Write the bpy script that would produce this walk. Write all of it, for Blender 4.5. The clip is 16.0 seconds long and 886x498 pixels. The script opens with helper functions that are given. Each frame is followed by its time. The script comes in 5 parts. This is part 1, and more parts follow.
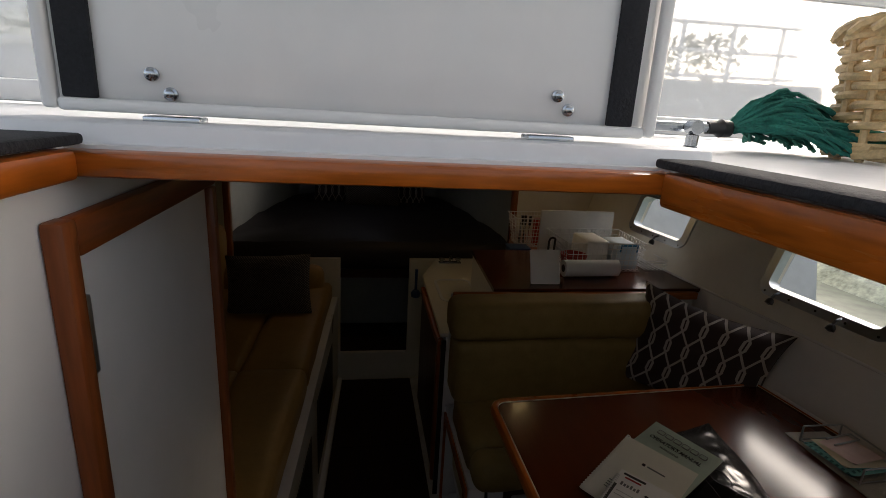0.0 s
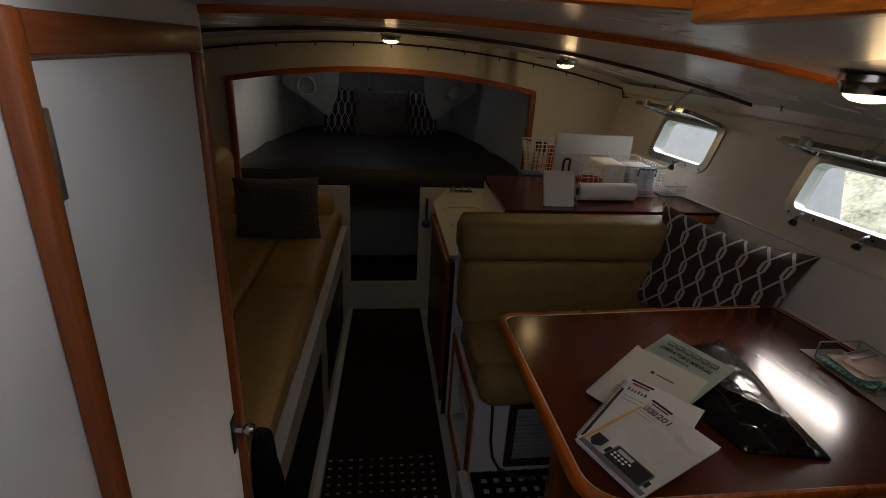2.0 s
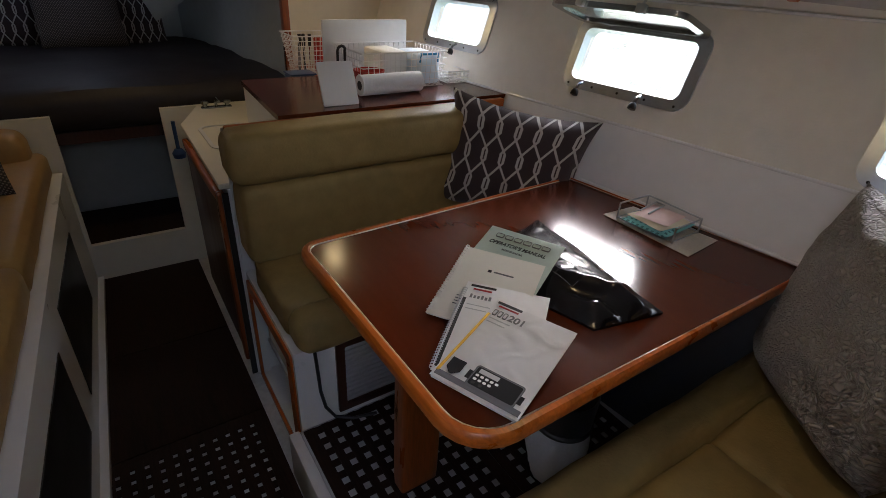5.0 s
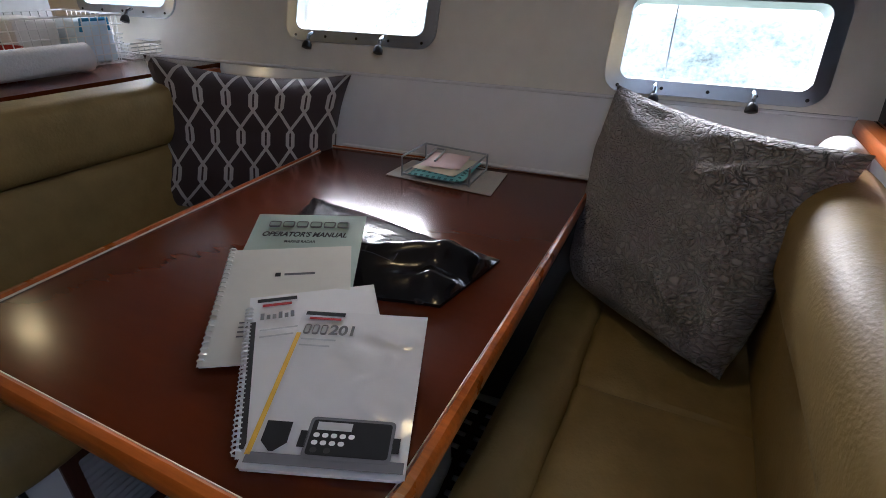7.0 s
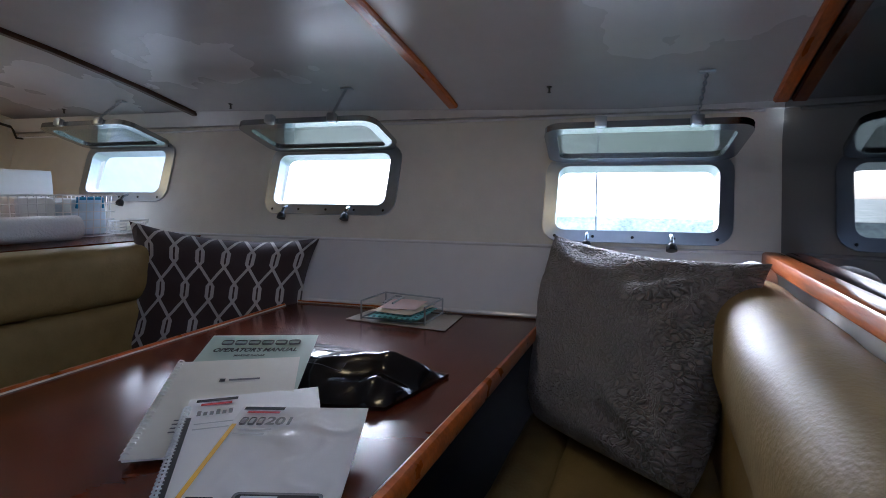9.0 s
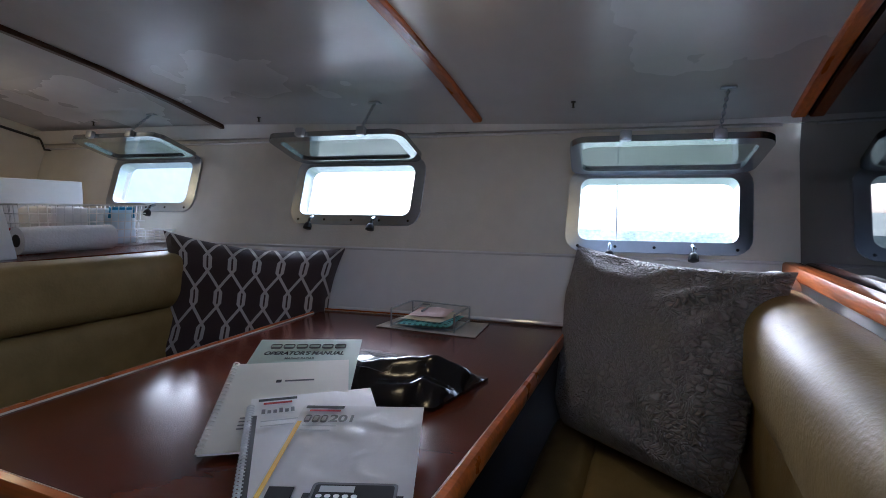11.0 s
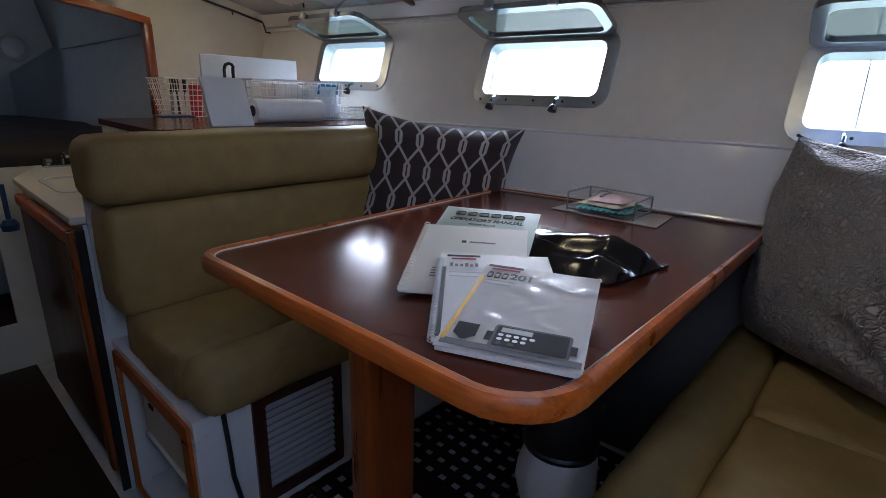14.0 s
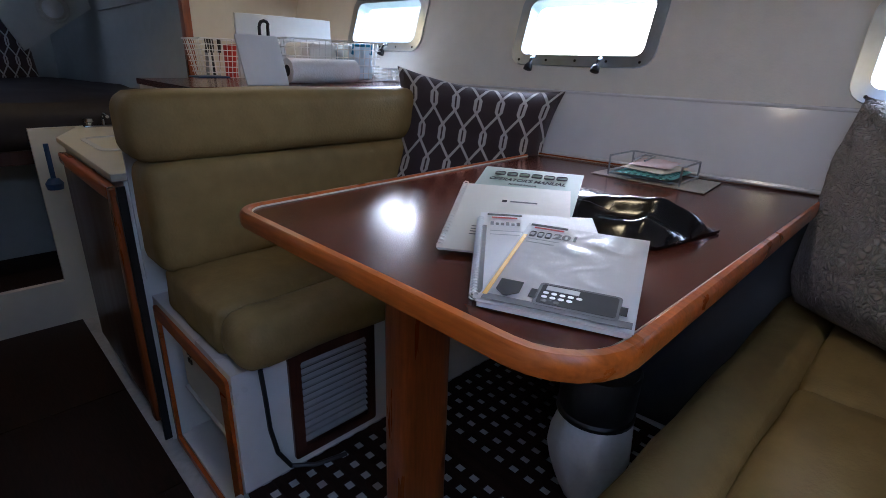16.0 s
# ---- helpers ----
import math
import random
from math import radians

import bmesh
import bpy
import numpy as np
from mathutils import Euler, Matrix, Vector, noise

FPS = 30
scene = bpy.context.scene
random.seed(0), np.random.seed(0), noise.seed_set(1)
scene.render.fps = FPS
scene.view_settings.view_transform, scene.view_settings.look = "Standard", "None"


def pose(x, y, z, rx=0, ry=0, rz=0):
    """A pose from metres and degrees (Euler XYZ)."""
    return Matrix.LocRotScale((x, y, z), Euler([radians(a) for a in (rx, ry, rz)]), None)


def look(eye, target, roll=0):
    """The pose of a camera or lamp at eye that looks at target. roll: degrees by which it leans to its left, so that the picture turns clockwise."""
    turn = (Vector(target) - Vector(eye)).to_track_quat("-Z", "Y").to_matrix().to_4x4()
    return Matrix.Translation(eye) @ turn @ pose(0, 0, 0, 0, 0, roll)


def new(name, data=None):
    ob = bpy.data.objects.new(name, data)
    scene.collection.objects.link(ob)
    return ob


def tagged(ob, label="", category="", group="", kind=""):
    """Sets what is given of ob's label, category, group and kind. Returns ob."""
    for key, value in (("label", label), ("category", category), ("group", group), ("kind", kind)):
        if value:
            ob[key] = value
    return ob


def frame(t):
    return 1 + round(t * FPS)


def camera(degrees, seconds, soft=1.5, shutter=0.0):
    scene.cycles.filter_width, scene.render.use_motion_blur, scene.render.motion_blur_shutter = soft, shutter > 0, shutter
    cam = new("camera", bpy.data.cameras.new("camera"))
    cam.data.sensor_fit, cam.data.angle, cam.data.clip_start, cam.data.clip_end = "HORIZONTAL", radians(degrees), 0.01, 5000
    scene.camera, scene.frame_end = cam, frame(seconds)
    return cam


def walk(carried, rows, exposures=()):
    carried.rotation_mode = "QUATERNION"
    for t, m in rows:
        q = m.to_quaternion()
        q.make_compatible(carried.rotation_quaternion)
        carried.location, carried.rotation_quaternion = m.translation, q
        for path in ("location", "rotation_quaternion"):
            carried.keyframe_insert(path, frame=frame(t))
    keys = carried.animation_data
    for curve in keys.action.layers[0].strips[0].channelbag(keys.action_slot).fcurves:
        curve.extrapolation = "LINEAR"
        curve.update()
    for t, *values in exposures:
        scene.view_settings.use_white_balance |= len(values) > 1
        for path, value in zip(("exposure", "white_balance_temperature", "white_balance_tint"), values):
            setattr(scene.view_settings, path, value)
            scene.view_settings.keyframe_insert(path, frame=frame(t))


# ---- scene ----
cam = camera(82.7, 16.0, soft=0.8)
PATH = [
    (0, (0.391, 0.69, 1.908), (0.712, 2.588, 1.367), 3.3),
    (0.5, (0.39, 0.71, 1.907), (0.708, 2.593, 1.316), 3.4),
    (1, (0.392, 0.708, 1.889), (0.706, 2.58, 1.258), 3.4),
    (1.5, (0.42, 0.692, 1.827), (0.721, 2.558, 1.172), 3.3),
    (2, (0.418, 0.699, 1.772), (0.688, 2.539, 1.034), 3.4),
    (2.5, (0.428, 0.73, 1.71), (0.713, 2.523, 0.87), 3.6),
    (3, (0.425, 0.758, 1.696), (0.834, 2.487, 0.779), 3.3),
    (3.2, (0.418, 0.765, 1.704), (0.93, 2.49, 0.831), 3.2),
    (5.3, (0.521, 1.011, 1.604), (1.609, 2.367, 0.615), 3.1),
    (5.5, (0.55, 1.03, 1.59), (1.716, 2.322, 0.606), 2.6),
    (6, (0.598, 1.158, 1.471), (1.992, 2.218, 0.505), 1.4),
    (6.5, (0.622, 1.217, 1.444), (2.194, 2.032, 0.513), 1.6),
    (7, (0.645, 1.223, 1.425), (2.237, 1.966, 0.469), 1.6),
    (7.5, (0.672, 1.244, 1.342), (2.275, 1.98, 0.399), 1.6),
    (8, (0.664, 1.2, 1.274), (2.358, 1.972, 0.543), 1.0),
    (8.3, (0.641, 1.166, 1.292), (2.406, 1.951, 0.771), 0.8),
    (8.5, (0.617, 1.145, 1.284), (2.419, 1.933, 0.918), 0.5),
    (9, (0.568, 1.116, 1.287), (2.4, 1.891, 1.079), 0.4),
    (9.2, (0.563, 1.121, 1.297), (2.405, 1.885, 1.146), 0.3),
    (11.3, (0.49, 1.182, 1.273), (2.321, 1.97, 1.107), 0.7),
    (11.5, (0.488, 1.185, 1.254), (2.288, 2.03, 1.042), 0.9),
    (12, (0.474, 1.173, 1.245), (2.105, 2.234, 0.784), 1.4),
    (12.5, (0.455, 1.182, 1.256), (2.008, 2.317, 0.708), 1.5),
    (13, (0.45, 1.183, 1.251), (1.934, 2.398, 0.682), 1.6),
    (13.5, (0.447, 1.188, 1.246), (1.896, 2.444, 0.677), 1.7),
    (14, (0.456, 1.185, 1.245), (1.883, 2.459, 0.661), 1.7),
    (14.5, (0.459, 1.192, 1.241), (1.875, 2.476, 0.654), 1.7),
    (15, (0.459, 1.199, 1.233), (1.859, 2.493, 0.627), 1.7),
    (15.5, (0.459, 1.206, 1.221), (1.828, 2.508, 0.567), 1.8),
    (16, (0.453, 1.21, 1.215), (1.781, 2.535, 0.521), 1.9),
]
walk(cam, [(t, look(eye, target, roll)) for t, eye, target, roll in PATH],
     exposures=[(0.0, 1.0, 6900, 14), (1.0, 1.0, 7000, 14), (1.5, 1.1, 7000, 14), (2.0, 1.85, 6800, 15), (3.2, 2.45, 6500, 15), (5.3, 3.15, 5900, 14), (7.0, 3.0, 5500, 14), (8.0, 3.0, 5300, 14), (9.0, 2.82, 5000, 14), (11.3, 2.8, 5000, 14), (12.5, 3.0, 5000, 14), (14.0, 3.2, 5000, 14), (16.0, 3.55, 4950, 14)])

# ---- daylight: overcast sky with a soft sun ----
world = bpy.data.worlds.new("overcast_sky")
scene.world = world
world.use_nodes = True
wn = world.node_tree.nodes
sky = wn.new("ShaderNodeTexSky")
sky.sky_type, sky.sun_disc = "NISHITA", False
sky.sun_elevation, sky.sun_rotation, sky.dust_density = radians(26), radians(61), 4.0
tone = wn.new("ShaderNodeHueSaturation")
tone.inputs["Saturation"].default_value = 0.6
world.node_tree.links.new(sky.outputs[0], tone.inputs["Color"])
world.node_tree.links.new(tone.outputs[0], wn["Background"].inputs["Color"])
wn["Background"].inputs["Strength"].default_value = 0.15
sun_data = bpy.data.lights.new("sun", "SUN")
sun_data.energy, sun_data.angle, sun_data.color = 1.5, radians(40), (1.0, 0.98, 0.95)
sun = new("sun", sun_data)
sun.matrix_world = look((8.7, 4.85, 4.85), (0, 0, 0))


# ---- materials ----
def mat(name, color, rough=0.5, metal=0.0, var=0.06, scale=6.0, bump=0.0, bscale=60.0, grain=None, coat=0.0, spec=0.5, rvar=0.1, crease=None):
    """Principled surface with coarse and fine variation; grain: axis along which wood figure runs."""
    m = bpy.data.materials.new(name)
    m.use_nodes = True
    n, l = m.node_tree.nodes, m.node_tree.links
    p = n["Principled BSDF"]
    p.inputs["Metallic"].default_value = metal
    p.inputs["Coat Weight"].default_value = coat
    p.inputs["Coat Roughness"].default_value = 0.12
    p.inputs["Specular IOR Level"].default_value = spec
    tc = n.new("ShaderNodeTexCoord")
    src = tc.outputs["Object"]
    mp = n.new("ShaderNodeMapping")
    l.new(src, mp.inputs["Vector"])
    if grain is not None:
        sc = [9.0, 9.0, 9.0]
        sc[grain] = 0.9
        mp.inputs["Scale"].default_value = sc
    a = n.new("ShaderNodeTexNoise")
    a.inputs["Scale"].default_value, a.inputs["Detail"].default_value = scale, 5.0
    b = n.new("ShaderNodeTexNoise")
    b.inputs["Scale"].default_value, b.inputs["Detail"].default_value = scale * 7, 3.0
    l.new(mp.outputs[0], a.inputs["Vector"])
    l.new(mp.outputs[0], b.inputs["Vector"])
    mix = n.new("ShaderNodeMath")
    mix.operation = "MULTIPLY_ADD"
    mix.inputs[1].default_value = 0.45
    l.new(b.outputs["Fac"], mix.inputs[0])
    half = n.new("ShaderNodeMath")
    half.operation = "MULTIPLY"
    half.inputs[1].default_value = 0.55
    l.new(a.outputs["Fac"], half.inputs[0])
    l.new(half.outputs[0], mix.inputs[2])
    ramp = n.new("ShaderNodeValToRGB")
    ramp.color_ramp.elements[0].position, ramp.color_ramp.elements[1].position = 0.3, 0.7
    ramp.color_ramp.elements[0].color = (*[c * (1 - var) for c in color], 1)
    ramp.color_ramp.elements[1].color = (*[min(1, c * (1 + var)) for c in color], 1)
    l.new(mix.outputs[0], ramp.inputs[0])
    l.new(ramp.outputs[0], p.inputs["Base Color"])
    rr = n.new("ShaderNodeMapRange")
    rr.inputs["To Min"].default_value, rr.inputs["To Max"].default_value = max(0.02, rough - rvar), min(1, rough + rvar)
    l.new(a.outputs["Fac"], rr.inputs["Value"])
    l.new(rr.outputs[0], p.inputs["Roughness"])
    if bump:
        c = n.new("ShaderNodeTexNoise")
        c.inputs["Scale"].default_value, c.inputs["Detail"].default_value = bscale, 4.0
        l.new(mp.outputs[0], c.inputs["Vector"])
        bp = n.new("ShaderNodeBump")
        bp.inputs["Strength"].default_value, bp.inputs["Distance"].default_value = bump, 0.004
        l.new(c.outputs["Fac"], bp.inputs["Height"])
        l.new(bp.outputs[0], p.inputs["Normal"])
        if crease:
            k = n.new("ShaderNodeTexNoise")
            k.noise_type = "RIDGED_MULTIFRACTAL"
            k.inputs["Scale"].default_value, k.inputs["Detail"].default_value = crease[1], 2.0
            k.inputs["Distortion"].default_value = 0.6
            l.new(mp.outputs[0], k.inputs["Vector"])
            cb = n.new("ShaderNodeBump")
            cb.inputs["Strength"].default_value, cb.inputs["Distance"].default_value = crease[0], crease[2]
            l.new(k.outputs["Fac"], cb.inputs["Height"])
            l.new(cb.outputs[0], bp.inputs["Normal"])
            l.new(bp.outputs[0], p.inputs["Coat Normal"])
    return m


GELCOAT = mat("white_gelcoat", (0.74, 0.74, 0.73), 0.3, var=0.04, scale=3, bump=0.06, bscale=18, coat=0.3)
# near-black that puts the deep shade under the table into the colour
SHADE_DARK = mat("under_table_shade", (0.022, 0.026, 0.038), 0.4, var=0.2, scale=3, bump=0.05)
# white pan toned down to grey for the shade below the gratings
PAN = mat("shaded_white_pan", (0.50, 0.50, 0.51), 0.5, var=0.2, scale=8, bump=0.1)
LINER = mat("glossy_white_liner", (0.80, 0.80, 0.82), 0.16, var=0.04, scale=2.5, bump=0.05, bscale=9, coat=0.4, rvar=0.04)
CREAM = mat("cream_laminate", (0.70, 0.66, 0.55), 0.4, var=0.05, scale=3, bump=0.04, bscale=30)
VINYL_WALL = mat("cream_vinyl_wall", (0.74, 0.72, 0.66), 0.55, var=0.06, scale=2.5, bump=0.15, bscale=150)
CEILING = mat("pale_headliner", (0.60, 0.60, 0.62), 0.27, var=0.05, scale=2, bump=0.02, bscale=14, rvar=0.03)
DOOR_WHITE = mat("white_door_laminate", (0.68, 0.67, 0.65), 0.45, var=0.05, scale=2, bump=0.05, bscale=60)
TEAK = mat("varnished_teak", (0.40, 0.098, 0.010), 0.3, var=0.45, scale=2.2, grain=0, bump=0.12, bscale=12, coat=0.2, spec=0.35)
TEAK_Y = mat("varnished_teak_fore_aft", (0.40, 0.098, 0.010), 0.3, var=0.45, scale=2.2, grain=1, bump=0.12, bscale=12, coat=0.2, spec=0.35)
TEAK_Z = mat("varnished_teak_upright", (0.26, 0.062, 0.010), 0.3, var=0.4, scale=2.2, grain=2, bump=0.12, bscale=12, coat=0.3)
MAHOGANY = mat("polished_mahogany", (0.080, 0.0150, 0.0036), 0.19, var=0.11, scale=0.8, grain=1, bump=0.0, coat=0.1, rvar=0.03, spec=0.27)
DARK_WOOD = mat("dark_mahogany", (0.055, 0.017, 0.009), 0.35, var=0.4, scale=2.0, grain=2, bump=0.08, bscale=14, coat=0.3)
FLOOR_WOOD = mat("dark_teak_grating", (0.022, 0.009, 0.006), 0.65, var=0.5, scale=2.4, grain=1, bump=0.2, bscale=16, spec=0.2)
OLIVE = mat("olive_tan_leatherette", (0.268, 0.186, 0.066), 0.52, var=0.24, scale=2.6, bump=0.25, bscale=130, coat=0.0, spec=0.28, crease=(0.5, 5.0, 0.014))
TAN = mat("ochre_tan_leatherette", (0.34, 0.20, 0.06), 0.45, var=0.12, scale=4, bump=0.22, bscale=130, coat=0.0, crease=(0.35, 4.5, 0.012))
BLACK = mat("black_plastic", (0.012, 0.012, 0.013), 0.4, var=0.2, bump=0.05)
FOAM = mat("black_foam_strip", (0.015, 0.016, 0.02), 0.9, var=0.4, scale=30, bump=0.6, bscale=180)
STEEL = mat("polished_stainless", (0.42, 0.45, 0.48), 0.18, metal=1.0, var=0.06, bump=0.02)
DULL_STEEL = mat("dull_stainless", (0.50, 0.54, 0.59), 0.36, metal=1.0, var=0.1, bump=0.05)
SMOKED = mat("smoked_acrylic", (0.003, 0.0035, 0.005), 0.03, var=0.1, coat=0.0, rvar=0.01, spec=0.14)
BEDDING = mat("dark_plum_bedding", (0.017, 0.012, 0.014), 0.6, var=0.3, scale=5, bump=0.5, bscale=9)
CANVAS = mat("berth_side_liner", (0.42, 0.44, 0.42), 0.7, var=0.08, scale=3, bump=0.1, bscale=40)
WHITE_PAPER = mat("white_paper", (0.90, 0.90, 0.90), 0.5, var=0.03, scale=5, bump=0.05, bscale=25)
TOWEL = mat("paper_towel", (0.82, 0.82, 0.82), 0.95, var=0.04, scale=40, bump=0.5, bscale=140)
DECK = mat("white_deck", (0.72, 0.73, 0.74), 0.5, var=0.06, scale=4, bump=0.1, bscale=70)


# ---- mesh helpers ----
def part(name, bm, material, parent=None, label=""):
    """Link a bmesh as one mesh object, under a thing or a part."""
    me = bpy.data.meshes.new(name)
    bmesh.ops.recalc_face_normals(bm, faces=bm.faces)
    bm.to_mesh(me)
    bm.free()
    me.materials.append(material)
    for p in me.polygons:
        p.use_smooth = True
    me.set_sharp_from_angle(angle=radians(35))
    ob = new(name, me)
    if parent is not None:
        ob.parent = parent
    if label:
        ob["label"] = label
    return ob


def empty(name, label, category, x=0, y=0, z=0, group="", kind=""):
    ob = new(name)
    ob.location = (x, y, z)
    ob.empty_display_size = 0.05
    return tagged(ob, label, category, group, kind)


def box(x0, x1, y0, y1, z0, z1, bev=0.0, seg=2, bm=None):
    bm = bm or bmesh.new()
    made = bmesh.ops.create_cube(bm, size=1)["verts"]
    for v in made:
        v.co = ((x0 + x1) / 2 + v.co.x * (x1 - x0), (y0 + y1) / 2 + v.co.y * (y1 - y0), (z0 + z1) / 2 + v.co.z * (z1 - z0))
    if bev:
        es = {e for v in made for e in v.link_edges}
        bmesh.ops.bevel(bm, geom=list(es), offset=bev, segments=seg, profile=0.5, affect="EDGES")
    return bm


def hexa(pts, bm=None):
    """Solid from eight corners: four of one face in order, then the four opposite them."""
    bm = bm or bmesh.new()
    v = [bm.verts.new(p) for p in pts]
    for f in ((0, 1, 2, 3), (7, 6, 5, 4), (0, 4, 5, 1), (1, 5, 6, 2), (2, 6, 7, 3), (3, 7, 4, 0)):
        bm.faces.new([v[i] for i in f])
    return bm


def prism(outline, lift, bm=None, bev=0.0, seg=2):
    """Solid from a closed outline of 3D points, swept by the vector lift."""
    bm = bm or bmesh.new()
    lift = Vector(lift)
    a = [bm.verts.new(Vector(p)) for p in outline]
    b = [bm.verts.new(Vector(p) + lift) for p in outline]
    n = len(a)
    bm.faces.new(a)
    bm.faces.new(b[::-1])
    for i in range(n):
        bm.faces.new((a[i], b[i], b[(i + 1) % n], a[(i + 1) % n]))
    if bev:
        bmesh.ops.recalc_face_normals(bm, faces=bm.faces)
        rim = [e for e in bm.edges if (e.verts[0] in a and e.verts[1] in a) or (e.verts[0] in b and e.verts[1] in b)]
        bmesh.ops.bevel(bm, geom=rim, offset=bev, segments=seg, profile=0.5, affect="EDGES")
    return bm


def tube(points, r, n=8, bm=None, closed=False):
    """Round bar along points."""
    bm = bm or bmesh.new()
    pts = [Vector(p) for p in points]
    rings, k = [], len(pts)
    up = Vector((0.13, 0.21, 0.97))
    for i, p in enumerate(pts):
        q0 = pts[i - 1] if (i or closed) else p
        q1 = pts[(i + 1) % k] if (i < k - 1 or closed) else p
        d = (q1 - q0).normalized()
        s = d.cross(up)
        if s.length < 0.05:
            s = d.cross(Vector((1, 0, 0)))
        s.normalize()
        u = s.cross(d)
        rad = r[i] if isinstance(r, (list, tuple)) else r
        rings.append([bm.verts.new(p + rad * (math.cos(a) * s + math.sin(a) * u)) for a in (2 * math.pi * j / n for j in range(n))])
    for i in range(k if closed else k - 1):
        a, b = rings[i], rings[(i + 1) % k]
        for j in range(n):
            bm.faces.new((a[j], a[(j + 1) % n], b[(j + 1) % n], b[j]))
    if not closed:
        bm.faces.new(rings[0][::-1])
        bm.faces.new(rings[-1])
    return bm


def lathe(profile, m=None, n=24, bm=None):
    """Turned solid: profile of (radius, height) about z, then placed by m."""
    bm = bm or bmesh.new()
    m = m or Matrix()
    rings = []
    for r, z in profile:
        rings.append([bm.verts.new(m @ Vector((r * math.cos(2 * math.pi * j / n), r * math.sin(2 * math.pi * j / n), z))) for j in range(n)])
    for a, b in zip(rings, rings[1:]):
        for j in range(n):
            bm.faces.new((a[j], a[(j + 1) % n], b[(j + 1) % n], b[j]))
    if profile[0][0] > 1e-5:
        bm.faces.new(rings[0][::-1])
    if profile[-1][0] > 1e-5:
        bm.faces.new(rings[-1])
    bmesh.ops.remove_doubles(bm, verts=bm.verts, dist=1e-6)
    return bm


def round_rect(w, h, r, k=5):
    """Outline of a rounded rectangle about the origin, as (a, b) pairs."""
    out = []
    for cx, cy, a0 in ((w / 2 - r, h / 2 - r, 0), (r - w / 2, h / 2 - r, 90), (r - w / 2, r - h / 2, 180), (w / 2 - r, r - h / 2, 270)):
        for i in range(k + 1):
            a = radians(a0 + 90 * i / k)
            out.append((cx + r * math.cos(a), cy + r * math.sin(a)))
    return out


def soft_box(x0, x1, y0, y1, z0, z1, r=0.05, puff=0.01, crown=0.0, cuts=10, seed=0.0):
    """Upholstered block: rounded edges, a crowned top and slight unevenness."""
    bm = bmesh.new()
    bmesh.ops.create_cube(bm, size=2)
    bmesh.ops.subdivide_edges(bm, edges=bm.edges, cuts=cuts, use_grid_fill=True)
    hx, hy, hz = (x1 - x0) / 2, (y1 - y0) / 2, (z1 - z0) / 2
    c = Vector(((x0 + x1) / 2, (y0 + y1) / 2, (z0 + z1) / 2))
    for v in bm.verts:
        u = v.co.copy()
        # spread the grid towards the edges so that the rounding has rows enough
        q = Vector([math.copysign(1 - (1 - abs(a)) ** 1.5, a) for a in u])
        p = Vector((q.x * hx, q.y * hy, q.z * hz))
        core = Vector([max(-(h - r), min(h - r, a)) for a, h in zip(p, (hx, hy, hz))])
        d = p - core
        if d.length > 1e-6:
            p = core + d.normalized() * min(r, max(abs(d.x), abs(d.y), abs(d.z)))
        w = c + p
        if puff:
            nrm = d.normalized() if d.length > 1e-6 else Vector()
            w += nrm * puff * (noise.noise(w * 5 + Vector((seed, 0, 0))) + 0.5 * noise.noise(w * 14))
        if crown and u.z > 0:
            w.z += crown * (1 - u.x ** 2) * (1 - u.y ** 2)
        v.co = w
    return bm


def pillow_mesh(w, h, thick, n=26, pull=0.06, seed=0.0, wrinkle=0.006):
    """Scatter cushion in its own plane (x across, z up, y out), with drawn-out corners and UVs."""
    bm = bmesh.new()
    uv = bm.loops.layers.uv.new("uv")
    grids = []
    for side in (1, -1):
        g = []
        for i in range(n + 1):
            row = []
            for j in range(n + 1):
                a, b = 2 * i / n - 1, 2 * j / n - 1
                # edges bow inwards between the corners
                x = a * w / 2 * (1 - pull * (1 - b * b))
                z = b * h / 2 * (1 - pull * (1 - a * a))
                f = max(0.0, (1 - a ** 4) * (1 - b ** 4)) ** 0.55
                y = side * thick / 2 * f
                k = Vector((a * 2.2 + seed, b * 2.2, side * 3.0))
                y += side * wrinkle * f * (noise.noise(k * 1.7) * 2 + noise.noise(k * 4))
                row.append(bm.verts.new((x, y, z)))
            g.append(row)
        grids.append(g)
        for i in range(n):
            for j in range(n):
                q = [(i, j), (i + 1, j), (i + 1, j + 1), (i, j + 1)]
                fc = bm.faces.new([g[a][b] for a, b in q])
                for lp, (a, b) in zip(fc.loops, q):
                    lp[uv].uv = (a / n, b / n)
    bmesh.ops.remove_doubles(bm, verts=bm.verts, dist=1e-5)
    return bm


# ---- the hull's shape ----
CX = 0.47          # the boat's centre line


def side_x(y, z):
    """Inner face of the starboard side: leaning panel below, window panel above."""
    b = 2.143 - 0.108 * (y - 2.25) - 0.05
    return b - (1.13 - z) * 0.72 if z < 1.13 else b + (z - 1.13) * 0.3


def ceil_z(x):
    return 1.834 - 0.08 * (x - CX) ** 2


WINDOWS = [(3.03, 3.44, 1.29, 1.47), (2.01, 2.475, 1.25, 1.44), (0.945, 1.42, 1.18, 1.385)]

# ---- structure: sole, dinette floor, side, bulkheads, ceiling ----
tagged(part("floor", box(-1.3, 2.2, -0.4, 6.2, -0.06, -0.011), PAN), "white moulded pan greyed for shade under the dark aisle grating", "floor", kind="structure")
tagged(part("floor_dinette", box(0.792, 2.2, 0.82, 2.218, 0.12, 0.195), PAN), "white dinette floor pan greyed for shade under dark grating", "floor", kind="structure")
